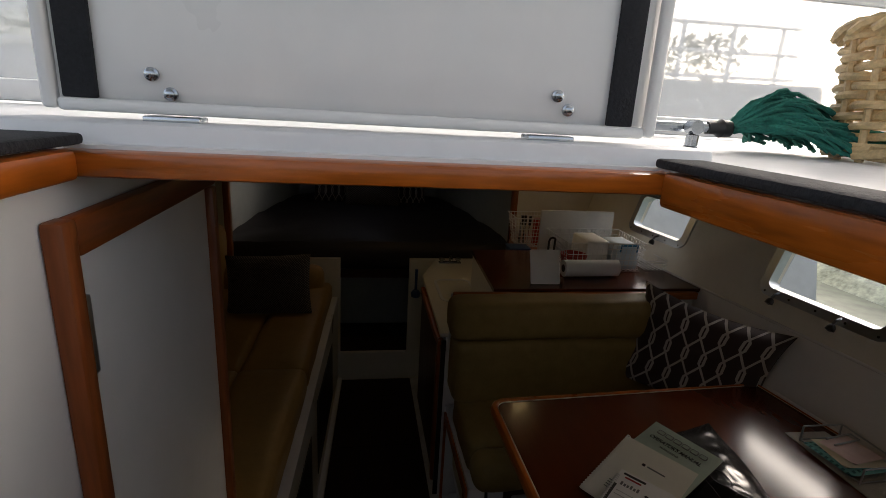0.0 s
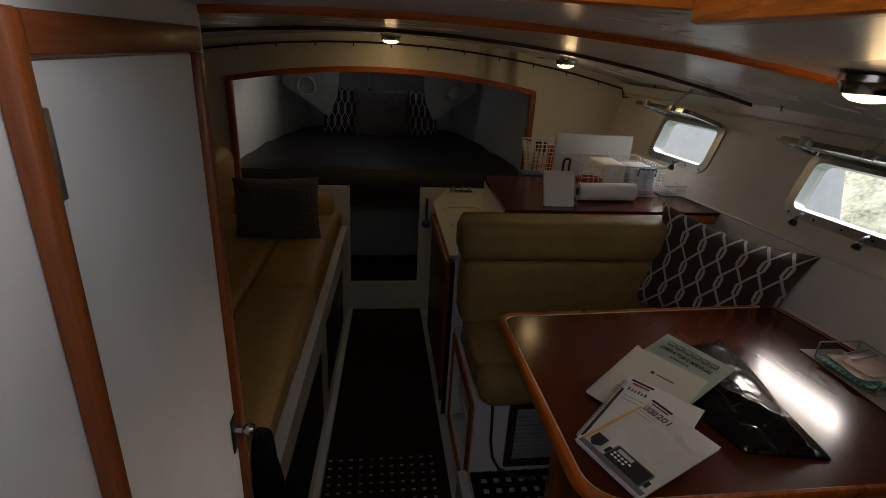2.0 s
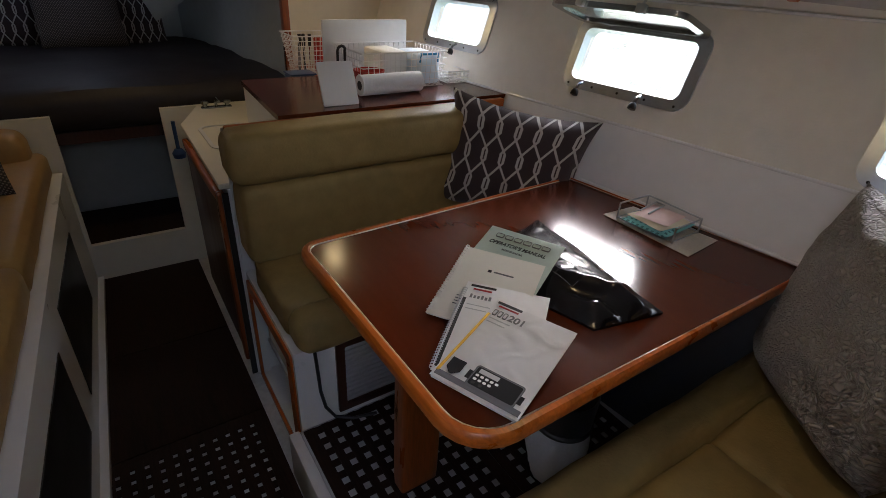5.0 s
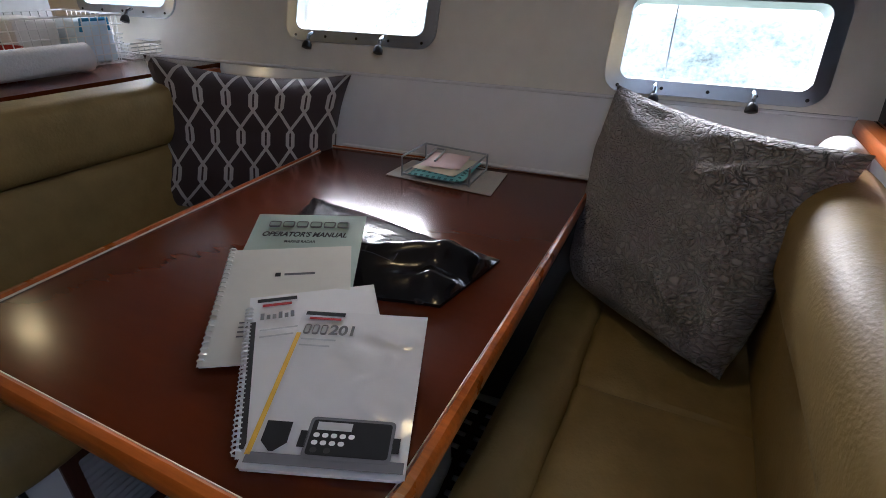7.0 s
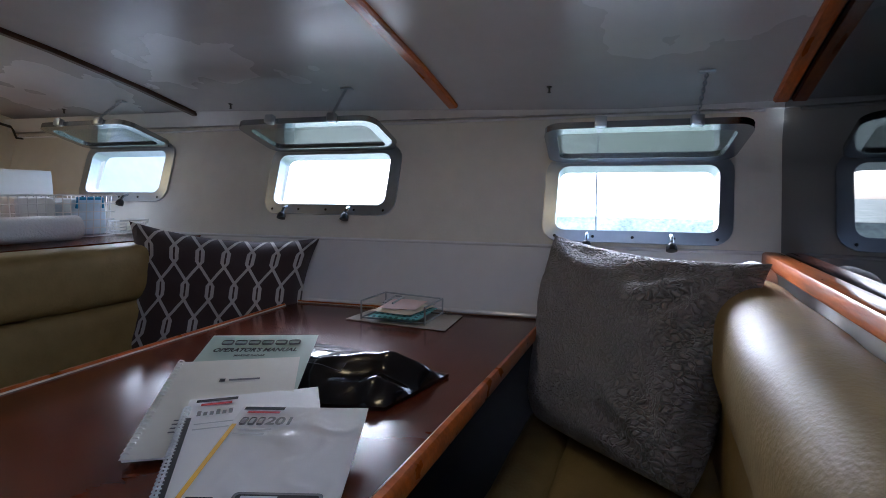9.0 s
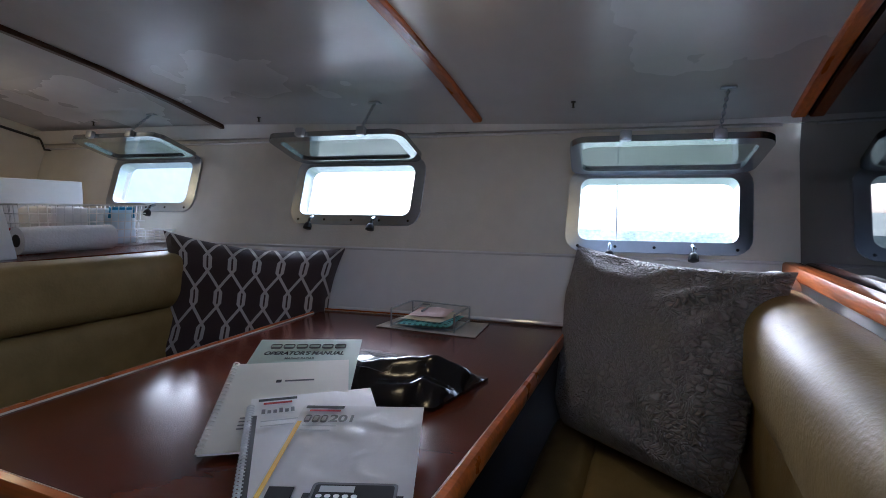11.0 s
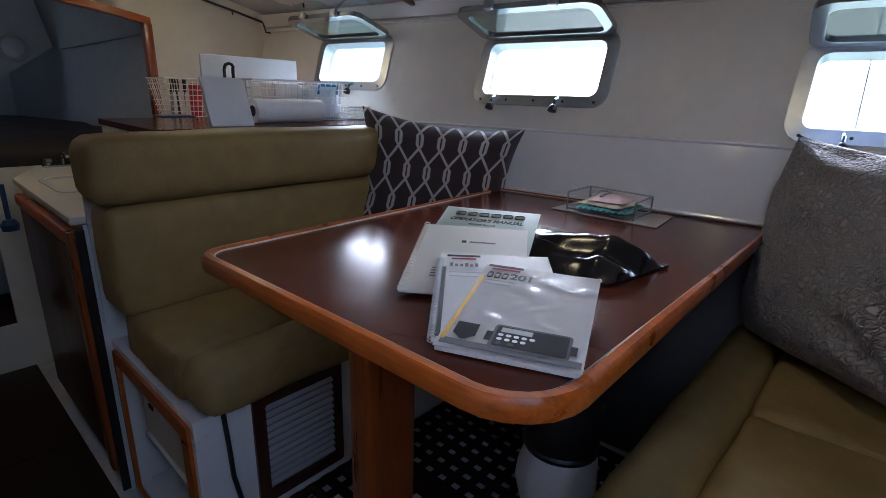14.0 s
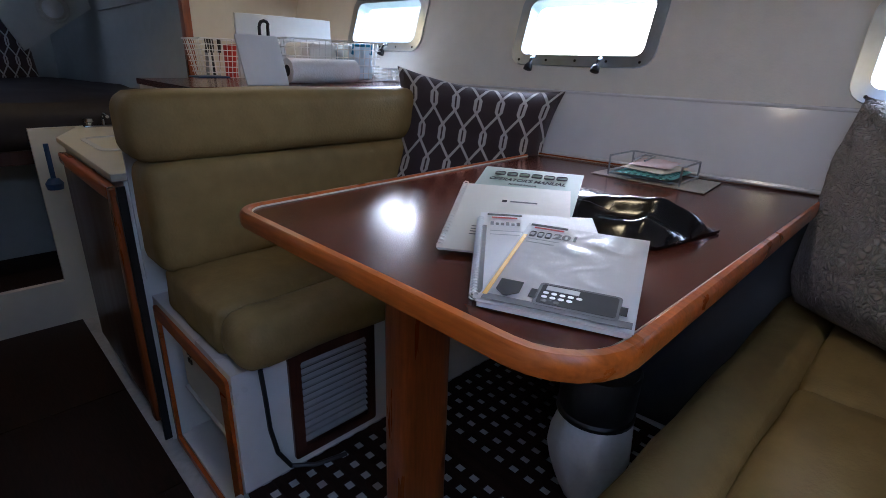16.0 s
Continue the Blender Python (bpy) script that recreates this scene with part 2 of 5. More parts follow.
tagged(part("trim_kerb", box(0.752, 0.79, 0.82, 2.22, 0.0, 0.205, 0.006), GELCOAT), "white moulded kerb beside the aisle", "kerb", kind="structure")

# starboard side with three window openings
bm = bmesh.new()
ys = sorted({0.70, 4.0, *[w[0] for w in WINDOWS], *[w[1] for w in WINDOWS]})
for y0, y1 in zip(ys, ys[1:]):
    win = next((w for w in WINDOWS if w[0] <= y0 + 1e-6 and w[1] >= y1 - 1e-6), None)
    bands = [(1.13, win[2]), (win[3], 1.60)] if win else [(1.13, 1.60)]
    for z0, z1 in bands:
        cols = [(y0, z0), (y1, z0), (y1, z1), (y0, z1)]
        hexa([(side_x(y, z), y, z) for y, z in cols] + [(side_x(y, z) + 0.05, y, z) for y, z in cols], bm)
bmesh.ops.remove_doubles(bm, verts=bm.verts, dist=1e-5)
tagged(part("wall_starboard", bm, VINYL_WALL), "cream vinyl covered cabin side with three opening portlights", "wall", kind="structure")
def low_side(z):
    """Set-back of the side below the portlights: it slopes outwards to the bilge."""
    return -0.004 + 0.454 * (1.131 - z) / 1.191
def side_band(z0, z1):
    c = [(0.70, z0), (4.0, z0), (4.0, z1), (0.70, z1)]
    return hexa([(side_base(y, z) + low_side(z), y, z) for y, z in c] + [(side_base(y, z) + low_side(z) + 0.06, y, z) for y, z in c])
def side_base(y, z):
    return side_x(y, 1.131) + (side_x(y, -0.06) - side_x(y, 1.131)) * (1.131 - z) / 1.191
tagged(part("wall_starboard_lower", side_band(0.86, 1.131), LINER), "glossy white moulded liner behind the dinette table", "wall", kind="structure")
# lower hull side split off and darkened to paint in the table's shade
tagged(part("wall_starboard_foot", side_band(-0.06, 0.86), SHADE_DARK), "hull side under the table, coloured near black for shade", "wall", kind="structure")

# narrow white cove between side and ceiling
bm = bmesh.new()
for y0, y1 in ((0.70, 4.0),):
    cols = [(y0, 1.555), (y1, 1.575), (y1, 1.63), (y0, 1.61)]
    hexa([(side_x(y, 1.56) - 0.03 - (z > 1.6) * 0.03, y, z) for y, z in cols] + [(side_x(y, 1.56) + 0.03, y, z) for y, z in cols], bm)
tagged(part("trim_cove", bm, GELCOAT), "white moulded cove along the top of the cabin side", "trim", kind="structure")

# ceiling: cambered headliner with the hatch opening left out
HATCH = (0.115, 0.74, 0.10, 1.235)
bm = bmesh.new()
xs = [-1.3, -1.0, -0.6, -0.25, HATCH[0], 0.3, 0.47, 0.6, HATCH[1], 1.0, 1.3, 1.6, 1.9, 2.1, 2.3]
for x0, x1 in zip(xs, xs[1:]):
    for y0, y1 in ((-0.4, HATCH[2]), (HATCH[2], HATCH[3]), (HATCH[3], 4.0), (4.0, 4.55), (4.55, 5.05), (5.05, 6.2)):
        if HATCH[0] <= x0 and x1 <= HATCH[1] and y0 == HATCH[2]:
            continue
        if x0 == 0.3 and y0 == 4.55:
            continue
        c = [(x0, y0), (x1, y0), (x1, y1), (x0, y1)]
        hexa([(x, y, ceil_z(x)) for x, y in c] + [(x, y, ceil_z(x) + 0.008) for x, y in c], bm)
bmesh.ops.remove_doubles(bm, verts=bm.verts, dist=1e-5)
tagged(part("ceiling", bm, CEILING), "pale glossy cambered headliner with dark battens", "ceiling", kind="structure")
bm = bmesh.new()
for x0, x1, y0, y1 in ((-1.6, HATCH[0] - 0.02, -0.4, 6.2), (HATCH[1] + 0.02, 2.5, -0.4, 6.2), (HATCH[0] - 0.02, HATCH[1] + 0.02, HATCH[3] + 0.02, 4.55), (HATCH[0] - 0.02, HATCH[1] + 0.02, 5.05, 6.2), (HATCH[0] - 0.02, 0.3, 4.55, 5.05), (0.6, HATCH[1] + 0.02, 4.55, 5.05)):
    box(x0, x1, y0, y1, 1.838, 1.852, 0, bm=bm)
tagged(part("roof_deck", bm, DECK), "white cabin-top deck around the open hatch", "deck", kind="structure")

# forward bulkhead with arched berth opening and low doorway
BY = 3.96
def arch(u):
    return 1.535 + 0.095 * (1 - (2 * u - 1) ** 2)
bm = bmesh.new()
N = 24
for i in range(N):
    u0, u1 = i / N, (i + 1) / N
    x0, x1 = -0.435 + 1.85 * u0, -0.435 + 1.85 * u1
    c = [(x0, arch(u0)), (x1, arch(u1)), (x1, ceil_z(x1) + 0.006), (x0, ceil_z(x0) + 0.006)]
    hexa([(x, BY, z) for x, z in c] + [(x, BY + 0.03, z) for x, z in c], bm)
box(-1.3, -0.435, BY, BY + 0.03, -0.03, 1.82, 0, bm=bm)
box(1.415, 2.2, BY, BY + 0.03, -0.03, 1.75, 0, bm=bm)
box(-0.435, 0.255, BY, BY + 0.03, -0.03, 0.90, 0, bm=bm)
box(0.72, 1.415, BY, BY + 0.03, -0.03, 0.90, 0, bm=bm)
box(0.255, 0.72, BY, BY + 0.03, -0.03, 0.205, 0, bm=bm)
bmesh.ops.remove_doubles(bm, verts=bm.verts, dist=1e-5)
tagged(part("wall_forward", bm, CREAM), "cream forward bulkhead with arched berth opening and low doorway", "wall", kind="structure")
bm = bmesh.new()
for i in range(N):
    u0, u1 = i / N, (i + 1) / N
    x0, x1 = -0.455 + 1.89 * u0, -0.455 + 1.89 * u1
    c = [(x0, arch(u0) - 0.012), (x1, arch(u1) - 0.012), (x1, arch(u1) + 0.02), (x0, arch(u0) + 0.02)]
    hexa([(x, BY - 0.012, z) for x, z in c] + [(x, BY + 0.04, z) for x, z in c], bm)
tagged(part("trim_arch", bm, TEAK), "varnished teak trim over the arched berth opening", "trim", kind="structure")
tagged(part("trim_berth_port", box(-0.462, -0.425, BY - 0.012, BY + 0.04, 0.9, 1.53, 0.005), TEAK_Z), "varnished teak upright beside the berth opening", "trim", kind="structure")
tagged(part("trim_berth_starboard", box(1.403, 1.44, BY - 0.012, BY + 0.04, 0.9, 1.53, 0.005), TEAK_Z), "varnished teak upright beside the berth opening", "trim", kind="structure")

# aft bulkhead of the dinette with smoked panel above
tagged(part("wall_aft", box(0.80, 2.35, 0.74, 0.795, 0.0, 1.098), GELCOAT), "white half bulkhead behind the dinette settee", "wall", kind="structure")
tagged(part("wall_aft_smoked", box(0.80, 2.35, 0.755, 0.785, 1.098, 1.80), SMOKED), "dark smoked acrylic panel mirroring the portlights", "panel", kind="structure")
tagged(part("trim_aft_rail", box(0.80, 2.22, 0.787, 0.838, 1.10, 1.138, 0.008), TEAK), "honey-coloured varnished rail under the smoked panel", "trim", kind="structure")

# port partition with door, close beside the companionway
tagged(part("wall_partition", box(0.06, 0.098, -0.4, 1.76, 0.0, 1.822), DOOR_WHITE), "white laminate partition beside the companionway", "wall", kind="structure")
tagged(part("wall_port", box(-1.33, -1.3, -0.4, 4.0, -0.03, 1.837), CREAM), "cream port cabin side", "wall", kind="structure")

# companionway: outer walls and steps
tagged(part("wall_cockpit", box(-1.3, 2.35, -0.46, -0.4, -0.03, 1.84), GELCOAT), "white moulded bulkhead behind the companionway", "wall", kind="structure")
tagged(part("wall_engine_side", box(0.762, 0.80, -0.4, 0.82, 0.0, 1.826), GELCOAT), "white moulded side of the companionway", "wall", kind="structure")
for i, (y0, y1, z) in enumerate(((-0.4, 0.42, 0.75), (0.42, 0.93, 0.5), (0.93, 1.14, 0.25))):
    st = empty("companionway_step", "varnished teak companionway tread on a white riser", "step", 0.43, y0, 0, group="companionway steps", kind="structure")
    part("riser", box(-0.33, 0.33, 0.0, y1 - y0 - 0.012, 0.0, z - 0.03), GELCOAT, st)
    part("tread", box(-0.33, 0.33, 0.0, y1 - y0, z - 0.028, z, 0.006), TEAK, st)

# hatch coaming: teak edge round the opening, foam strips, white rim
coam = empty("hatch_coaming", "varnished teak hatch surround with black foam strips on a white rim", "hatch frame", CX, 1.25, 1.8, kind="structure")
part("front_rail", box(-0.378, 0.30, -0.022, 0.02, 0.022, 0.048, 0.006), TEAK, coam)
part("port_rail", box(-0.375, -0.350, -1.15, -0.020, 0.020, 0.05, 0.006), TEAK_Y, coam)
part("starboard_rail", box(0.265, 0.30, -1.15, -0.020, 0.009, 0.05, 0.006), TEAK_Y, coam)
part("port_foam", box(-0.44, -0.352, -1.15, 0.0, 0.053, 0.064, 0.004), FOAM, coam, "black foam weather strip")
part("starboard_foam", box(0.265, 0.33, -1.15, 0.0, 0.053, 0.064, 0.004), FOAM, coam, "black foam weather strip")
part("front_rim", box(-0.45, 0.36, 0.022, 0.10, 0.04, 0.075, 0.008), DECK, coam, "white moulded rim")

# ---- hatch lid standing open ----
lid = empty("hatch_lid", "white moulded hatch lid hinged upright with black seals", "hatch", 0.408, 1.31, 1.885)
part("panel", soft_box(-0.35, 0.35, 0.0, 0.05, 0.0, 0.62, r=0.02, puff=0.001), GELCOAT, lid)
for q in ((-0.352, -0.337, -0.012, 0.002, 0.0, 0.62), (0.337, 0.352, -0.012, 0.002, 0.0, 0.62), (-0.338, 0.338, -0.010, 0.002, -0.002, 0.012)):
    part("flange", box(*q, 0.005, 3), GELCOAT, lid)
for x in (-0.315, 0.303):
    part("seal", box(x - 0.017, x + 0.017, -0.008, 0.0, 0.012, 0.6, 0.002), FOAM, lid, "black rubber seal")
for x, z in ((-0.243, 0.040), (-0.225, 0.020), (0.219, 0.044), (0.234, 0.028)):
    part("bolt", lathe([(0.0075, 0), (0.0075, 0.004), (0.005, 0.005), (0.005, 0.009), (0.0, 0.012)], pose(x, -0.001, z, 90), 12), STEEL, lid, "steel acorn nut")
for x in (-0.227, 0.217):
    part("hinge", box(x - 0.03, x + 0.03, -0.004, 0.03, -0.014, -0.004, 0.002), STEEL, lid, "stainless hinge")

# ---- dinette seats ----
seat_base = empty("dinette_seat_base", "white moulded seat base with framed recess and louvred vent", "seat base", 0.8, 2.22, 0)
for q in ((0.0, 0.03, 0.0, 0.05, 0.0, 0.535), (0.0, 0.03, 0.50, 0.56, 0.0, 0.535), (0.0, 0.03, 0.05, 0.50, 0.0, 0.06), (0.0, 0.03, 0.05, 0.50, 0.48, 0.535),
          (0.03, 1.25, 0.0, 0.03, 0.12, 0.535), (0.03, 1.25, 0.03, 0.56, 0.51, 0.535)):
    part("panel", box(*q), GELCOAT, seat_base)
cush = empty("seat_cushion", "olive tan leatherette seat cushion with rolled front edge", "cushion", 0.79, 2.10, 0.536, group="dinette cushions")
part("front_roll", soft_box(0.018, 1.22, 0.062, 0.21, 0.0, 0.135, r=0.058, puff=0.006, crown=0.004, cuts=16), OLIVE, cush)
part("cover", soft_box(0.018, 1.22, 0.195, 0.56, 0.0, 0.135, r=0.028, puff=0.006, crown=0.012, cuts=16, seed=4.0), OLIVE, cush)
back = empty("back_cushion", "olive tan leatherette backrest with a horizontal seam", "cushion", 0.8, 2.62, 0.66, group="dinette cushions")
part("lower_panel", soft_box(-0.012, 0.97, -0.05, 0.13, 0.0, 0.30, r=0.045, puff=0.004, cuts=12), OLIVE, back)
part("upper_panel", soft_box(-0.034, 0.99, -0.055, 0.13, 0.297, 0.470, r=0.05, puff=0.004, cuts=12), OLIVE, back)

cush2 = empty("seat_cushion", "olive tan leatherette settee seat with stitched seams", "cushion", 0.83, 0.87, 0.53, group="dinette cushions")
part("front_roll", soft_box(0.0, 1.25, 0.428, 0.575, -0.004, 0.134, r=0.066, puff=0.007, crown=0.004, cuts=16), OLIVE, cush2)
part("cover", soft_box(0.0, 0.70, 0.0, 0.437, 0.0, 0.132, r=0.026, puff=0.007, crown=0.012, cuts=14, seed=9.0), OLIVE, cush2)
part("cover", soft_box(0.69, 1.25, 0.0, 0.437, 0.0, 0.132, r=0.026, puff=0.007, crown=0.012, cuts=14, seed=13.0), OLIVE, cush2)
# base in the same near-black, so the shade below the seat is painted
part("base", box(0.0, 1.2, 0.04, 0.50, -0.345, -0.002), SHADE_DARK, cush2, "seat base coloured near black for the shade under the table")
back2 = empty("back_cushion", "plump olive leatherette backrest with a rolled top", "cushion", 0.9, 0.86, 0.64, group="dinette cushions")
part("lower_panel", soft_box(0.0, 1.14, 0.0, 0.11, 0.0, 0.30, r=0.045, puff=0.004, cuts=12), OLIVE, back2)
part("upper_roll", soft_box(0.0, 1.10, -0.055, 0.135, 0.22, 0.46, r=0.088, puff=0.005, cuts=16), OLIVE, back2)

# ---- table ----
tbl = empty("dinette_table", "polished mahogany dinette table with rounded teak edge", "table", 1.03, 1.85, 0.205)
def table_outline(grow=0.0):
    cs = [(2.05, 1.405, 0.008), (1.94, 2.245, 0.008), (0.836, 2.21, 0.065), (0.846, 1.392, 0.11)]
    out = []
    n = len(cs)
    for i, (x, y, r) in enumerate(cs):
        p = Vector((x, y))
        a = (Vector(cs[i - 1][:2]) - p).normalized()
        b = (Vector(cs[(i + 1) % n][:2]) - p).normalized()
        ang = a.angle(b)
        d = r / math.tan(ang / 2)
        c = p + (a + b).normalized() * (r / math.sin(ang / 2))
        s0, s1 = p + a * d - c, p + b * d - c
        t0 = math.atan2(s0.y, s0.x)
        dt = (math.atan2(s1.y, s1.x) - t0 + math.pi) % (2 * math.pi) - math.pi
        for k in range(7):
            t = t0 + dt * k / 6
            rr = max(0.001, r + grow)
            out.append((c.x + rr * math.cos(t) - 1.03, c.y + rr * math.sin(t) - 1.85))
    return out
part("tabletop", prism([(x, y, 0.685) for x, y in table_outline(-0.022)], (0, 0, 0.033)), MAHOGANY, tbl)
inn, outr = table_outline(-0.024), table_outline(0.0)
bm = bmesh.new()
prof = [(0, 0.72), (0.25, 0.726), (0.7, 0.725), (0.93, 0.720), (1, 0.713), (1, 0.702), (0.9, 0.694), (0.5, 0.690), (0, 0.690)]
rings = [[bm.verts.new((a[0] + (b[0] - a[0]) * f, a[1] + (b[1] - a[1]) * f, z)) for a, b in zip(inn, outr)] for f, z in prof]
for r0, r1 in zip(rings, rings[1:] + rings[:1]):
    for k in range(len(r0)):
        bm.faces.new((r0[k], r0[(k + 1) % len(r0)], r1[(k + 1) % len(r0)], r1[k]))
part("edge_moulding", bm, TEAK_Y, tbl, "varnished teak edge moulding")
# thin pale line along the inner side of the edge moulding
i0, i1 = table_outline(-0.0258), table_outline(-0.0242)
bm = bmesh.new()
lay = [[bm.verts.new((x, y, z)) for x, y in o] for o, z in ((i0, 0.716), (i0, 0.7205), (i1, 0.7215), (i1, 0.716))]
for r0, r1 in zip(lay, lay[1:] + lay[:1]):
    for k in range(len(r0)):
        bm.faces.new((r0[k], r0[(k + 1) % len(r0)], r1[(k + 1) % len(r0)], r1[k]))
part("pale_line", bm, CREAM, tbl, "thin pale line inside the edge moulding")
part("edge_plug", lathe([(0.009, 0.0), (0.009, 0.001), (0.0, 0.0015)], pose(-0.136, -0.418, 0.707, 90, 0, -50), 14), DARK_WOOD, tbl, "dark wooden plug")
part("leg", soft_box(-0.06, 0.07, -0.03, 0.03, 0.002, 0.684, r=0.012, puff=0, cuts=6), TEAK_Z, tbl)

# ---- galley ----
gal = empty("galley_cabinet", "white galley counter with dark wooden doors and a sink", "cabinet", 0.75, 2.79, 0)
part("body", prism([(0.035, 0.0, 0.0), (0.035, 0.81, 0.0), (0.15, 1.16, 0.0), (1.2, 1.16, 0.0), (1.2, 0.0, 0.0)], (0, 0, 0.88)), GELCOAT, gal)
part("counter", prism([(0.007, 0.0, 0.882), (0.016, 0.83, 0.882), (0.146, 1.163, 0.882), (0.45, 1.163, 0.882), (0.45, 0.0, 0.882)], (0, 0, 0.023), bev=0.006), CREAM, gal)
gdoor = part("door", box(0.008, 0.030, 0.0, 0.74, 0.10, 0.85, 0.008), DARK_WOOD, gal, "dark mahogany cabinet door")
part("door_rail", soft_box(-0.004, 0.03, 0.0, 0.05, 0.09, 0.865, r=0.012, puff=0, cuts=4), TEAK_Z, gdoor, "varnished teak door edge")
part("door_top_rail", soft_box(-0.004, 0.03, 0.05, 0.74, 0.82, 0.865, r=0.012, puff=0, cuts=4), TEAK_Y, gdoor, "varnished teak door edge")
part("edge_seal", box(0.012, 0.034, -0.012, -0.002, 0.02, 0.87), BLACK, gal, "black door seal")
shelf = empty("galley_shelf", "dark wooden raised galley shelf with teak fiddle", "shelf", 0.8, 2.76, 0.89)
part("side", hexa([(0.20, 0.02, 0.017), (0.22, 0.02, 0.017), (0.25, 0.66, 0.017), (0.23, 0.66, 0.017), (0.20, 0.02, 0.215), (0.22, 0.02, 0.215), (0.25, 0.66, 0.215), (0.23, 0.66, 0.215)]), GELCOAT, shelf)
part("top", prism([(0.19, 0.02, 0.217), (1.25, 0.02, 0.217), (1.22, 0.66, 0.217), (0.222, 0.66, 0.217)], (0, 0, 0.02)), MAHOGANY, shelf)
part("far_side", box(0.25, 1.2, 0.642, 0.66, 0.017, 0.216), GELCOAT, shelf)
part("fiddle", box(0.0, 1.2, -0.012, 0.018, 0.19, 0.226, 0.006), TEAK, shelf)
part("back_panel", box(-0.005, 1.2, 0.019, 0.03, -0.3, 0.214), GELCOAT, shelf)

# ---- forward berth ----
berth = empty("berth", "dark bedding on a wide forward berth", "bed", CX, 4.0, 0)
part("mattress", soft_box(-1.0, 1.0, 0.0, 1.9, 0.80, 0.99, r=0.06, puff=0.02, crown=0.07, cuts=18), BEDDING, berth)
part("platform", box(-1.0, 1.0, 0.5, 1.9, 0.0, 0.80), CANVAS, berth)
part("under_board", box(-1.0, 1.0, 0.04, 0.49, 0.74, 0.80), DARK_WOOD, berth)
tagged(part("floor_forward", box(-0.7, 1.7, 4.0, 4.5, 0.14, 0.19), FLOOR_WOOD), "dark wooden floor of the forward cabin", "floor", kind="structure")
for sgn in (-1, 1):
    bm = hexa([(CX + sgn * 1.02, 4.0, -0.06), (CX + sgn * 0.68, 5.8, -0.06), (CX + sgn * 0.68, 5.8, 1.8), (CX + sgn * 1.02, 4.0, 1.8),
               (CX + sgn * 1.07, 4.0, -0.06), (CX + sgn * 0.73, 5.8, -0.06), (CX + sgn * 0.73, 5.8, 1.8), (CX + sgn * 1.07, 4.0, 1.8)])
    tagged(part("wall_bow_side", bm, CANVAS), "grey white liner along the berth side", "wall", kind="structure")
tagged(part("wall_bow", box(CX - 0.8, CX + 0.8, 5.8, 5.85, -0.06, 1.8), CANVAS), "grey white bow bulkhead", "wall", kind="structure")

# ---- port settee ----
ps = empty("port_settee", "ochre tan leatherette settee on a white base with blacked-in locker openings", "settee", 0.0, 1.78, 0)
part("base", hexa([(-0.55, 0, 0), (0.15, 0, 0), (0.24, 2.15, 0), (-0.55, 2.15, 0), (-0.55, 0, 0.64), (0.15, 0, 0.64), (0.24, 2.15, 0.64), (-0.55, 2.15, 0.64)]), GELCOAT, ps)
for x0, x1 in ((-0.55, -0.16), (-0.17, 0.122)):
    for y0, y1 in ((0.0, 0.98), (0.97, 2.1)):
        bm = soft_box(x0, x1, y0, y1, 0.642, 0.77, r=0.035, puff=0.006, crown=0.018, cuts=12, seed=x0 * 9 + y0)
        for v in bm.verts:
            v.co.x += 0.04 * v.co.y * (v.co.x > -0.3)
        part("seat_panel", bm, TAN, ps)
# base is not cut open: black slabs paint the shade inside the lockers
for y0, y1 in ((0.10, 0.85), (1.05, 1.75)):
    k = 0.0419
    part("locker_shade_slab", hexa([(0.153 + k * y0, y0, 0.14), (0.153 + k * y1, y1, 0.14), (0.153 + k * y1, y1, 0.50), (0.153 + k * y0, y0, 0.54),
                                (0.140 + k * y0, y0, 0.14), (0.140 + k * y1, y1, 0.14), (0.140 + k * y1, y1, 0.50), (0.140 + k * y0, y0, 0.54)]), BLACK, ps, "black slab for the shade inside an open locker")
part("foot_strip", hexa([(0.15, 0, 0), (0.178, 0, 0), (0.268, 2.15, 0), (0.24, 2.15, 0), (0.15, 0, 0.03), (0.178, 0, 0.03), (0.268, 2.15, 0.03), (0.24, 2.15, 0.03)]), GELCOAT, ps, "white foot strip")
part("bolster", soft_box(-0.50, 0.16, 1.92, 2.12, 0.60, 0.90, r=0.07, puff=0.004, cuts=10), TAN, ps)
part("backrest", soft_box(-0.60, -0.42, 0.0, 2.1, 0.70, 1.17, r=0.07, puff=0.006, cuts=12), TAN, ps)

# ---- outside: ground, bank, railing, hedge, hardtop over the cockpit ----
WATER = mat("grey_green_water", (0.11, 0.135, 0.09), 0.5, var=0.6, scale=0.5, bump=0.9, bscale=3.0, spec=0.22)
CONCRETE = mat("pale_concrete", (0.55, 0.55, 0.53), 0.8, var=0.12, scale=0.8, bump=0.3, bscale=20)
LEAF = mat("hedge_leaves", (0.09, 0.12, 0.06), 0.6, var=0.5, scale=5)
WHITE_METAL = mat("white_painted_metal", (0.75, 0.76, 0.77), 0.4, var=0.05)
tagged(part("ground", box(-300, 300, -300, 300, -1.3, -1.2), WATER), "grey green marina water", "water", kind="structure")
tagged(part("ground_bank", hexa([(-40, 8, -1.2), (8.5, 8, -1.2), (8.5, 40, -1.2), (-40, 40, -1.2), (-40, 9.0, 1.9), (8.5, 9.0, 2.63), (8.5, 40, 2.63), (-40, 40, 1.9)]), CONCRETE), "pale concrete marina bank", "bank", kind="structure")
GRASS = mat("green_bank", (0.50, 0.53, 0.42), 0.9, var=0.6, scale=1.6, bump=0.8, bscale=9, spec=0.2)
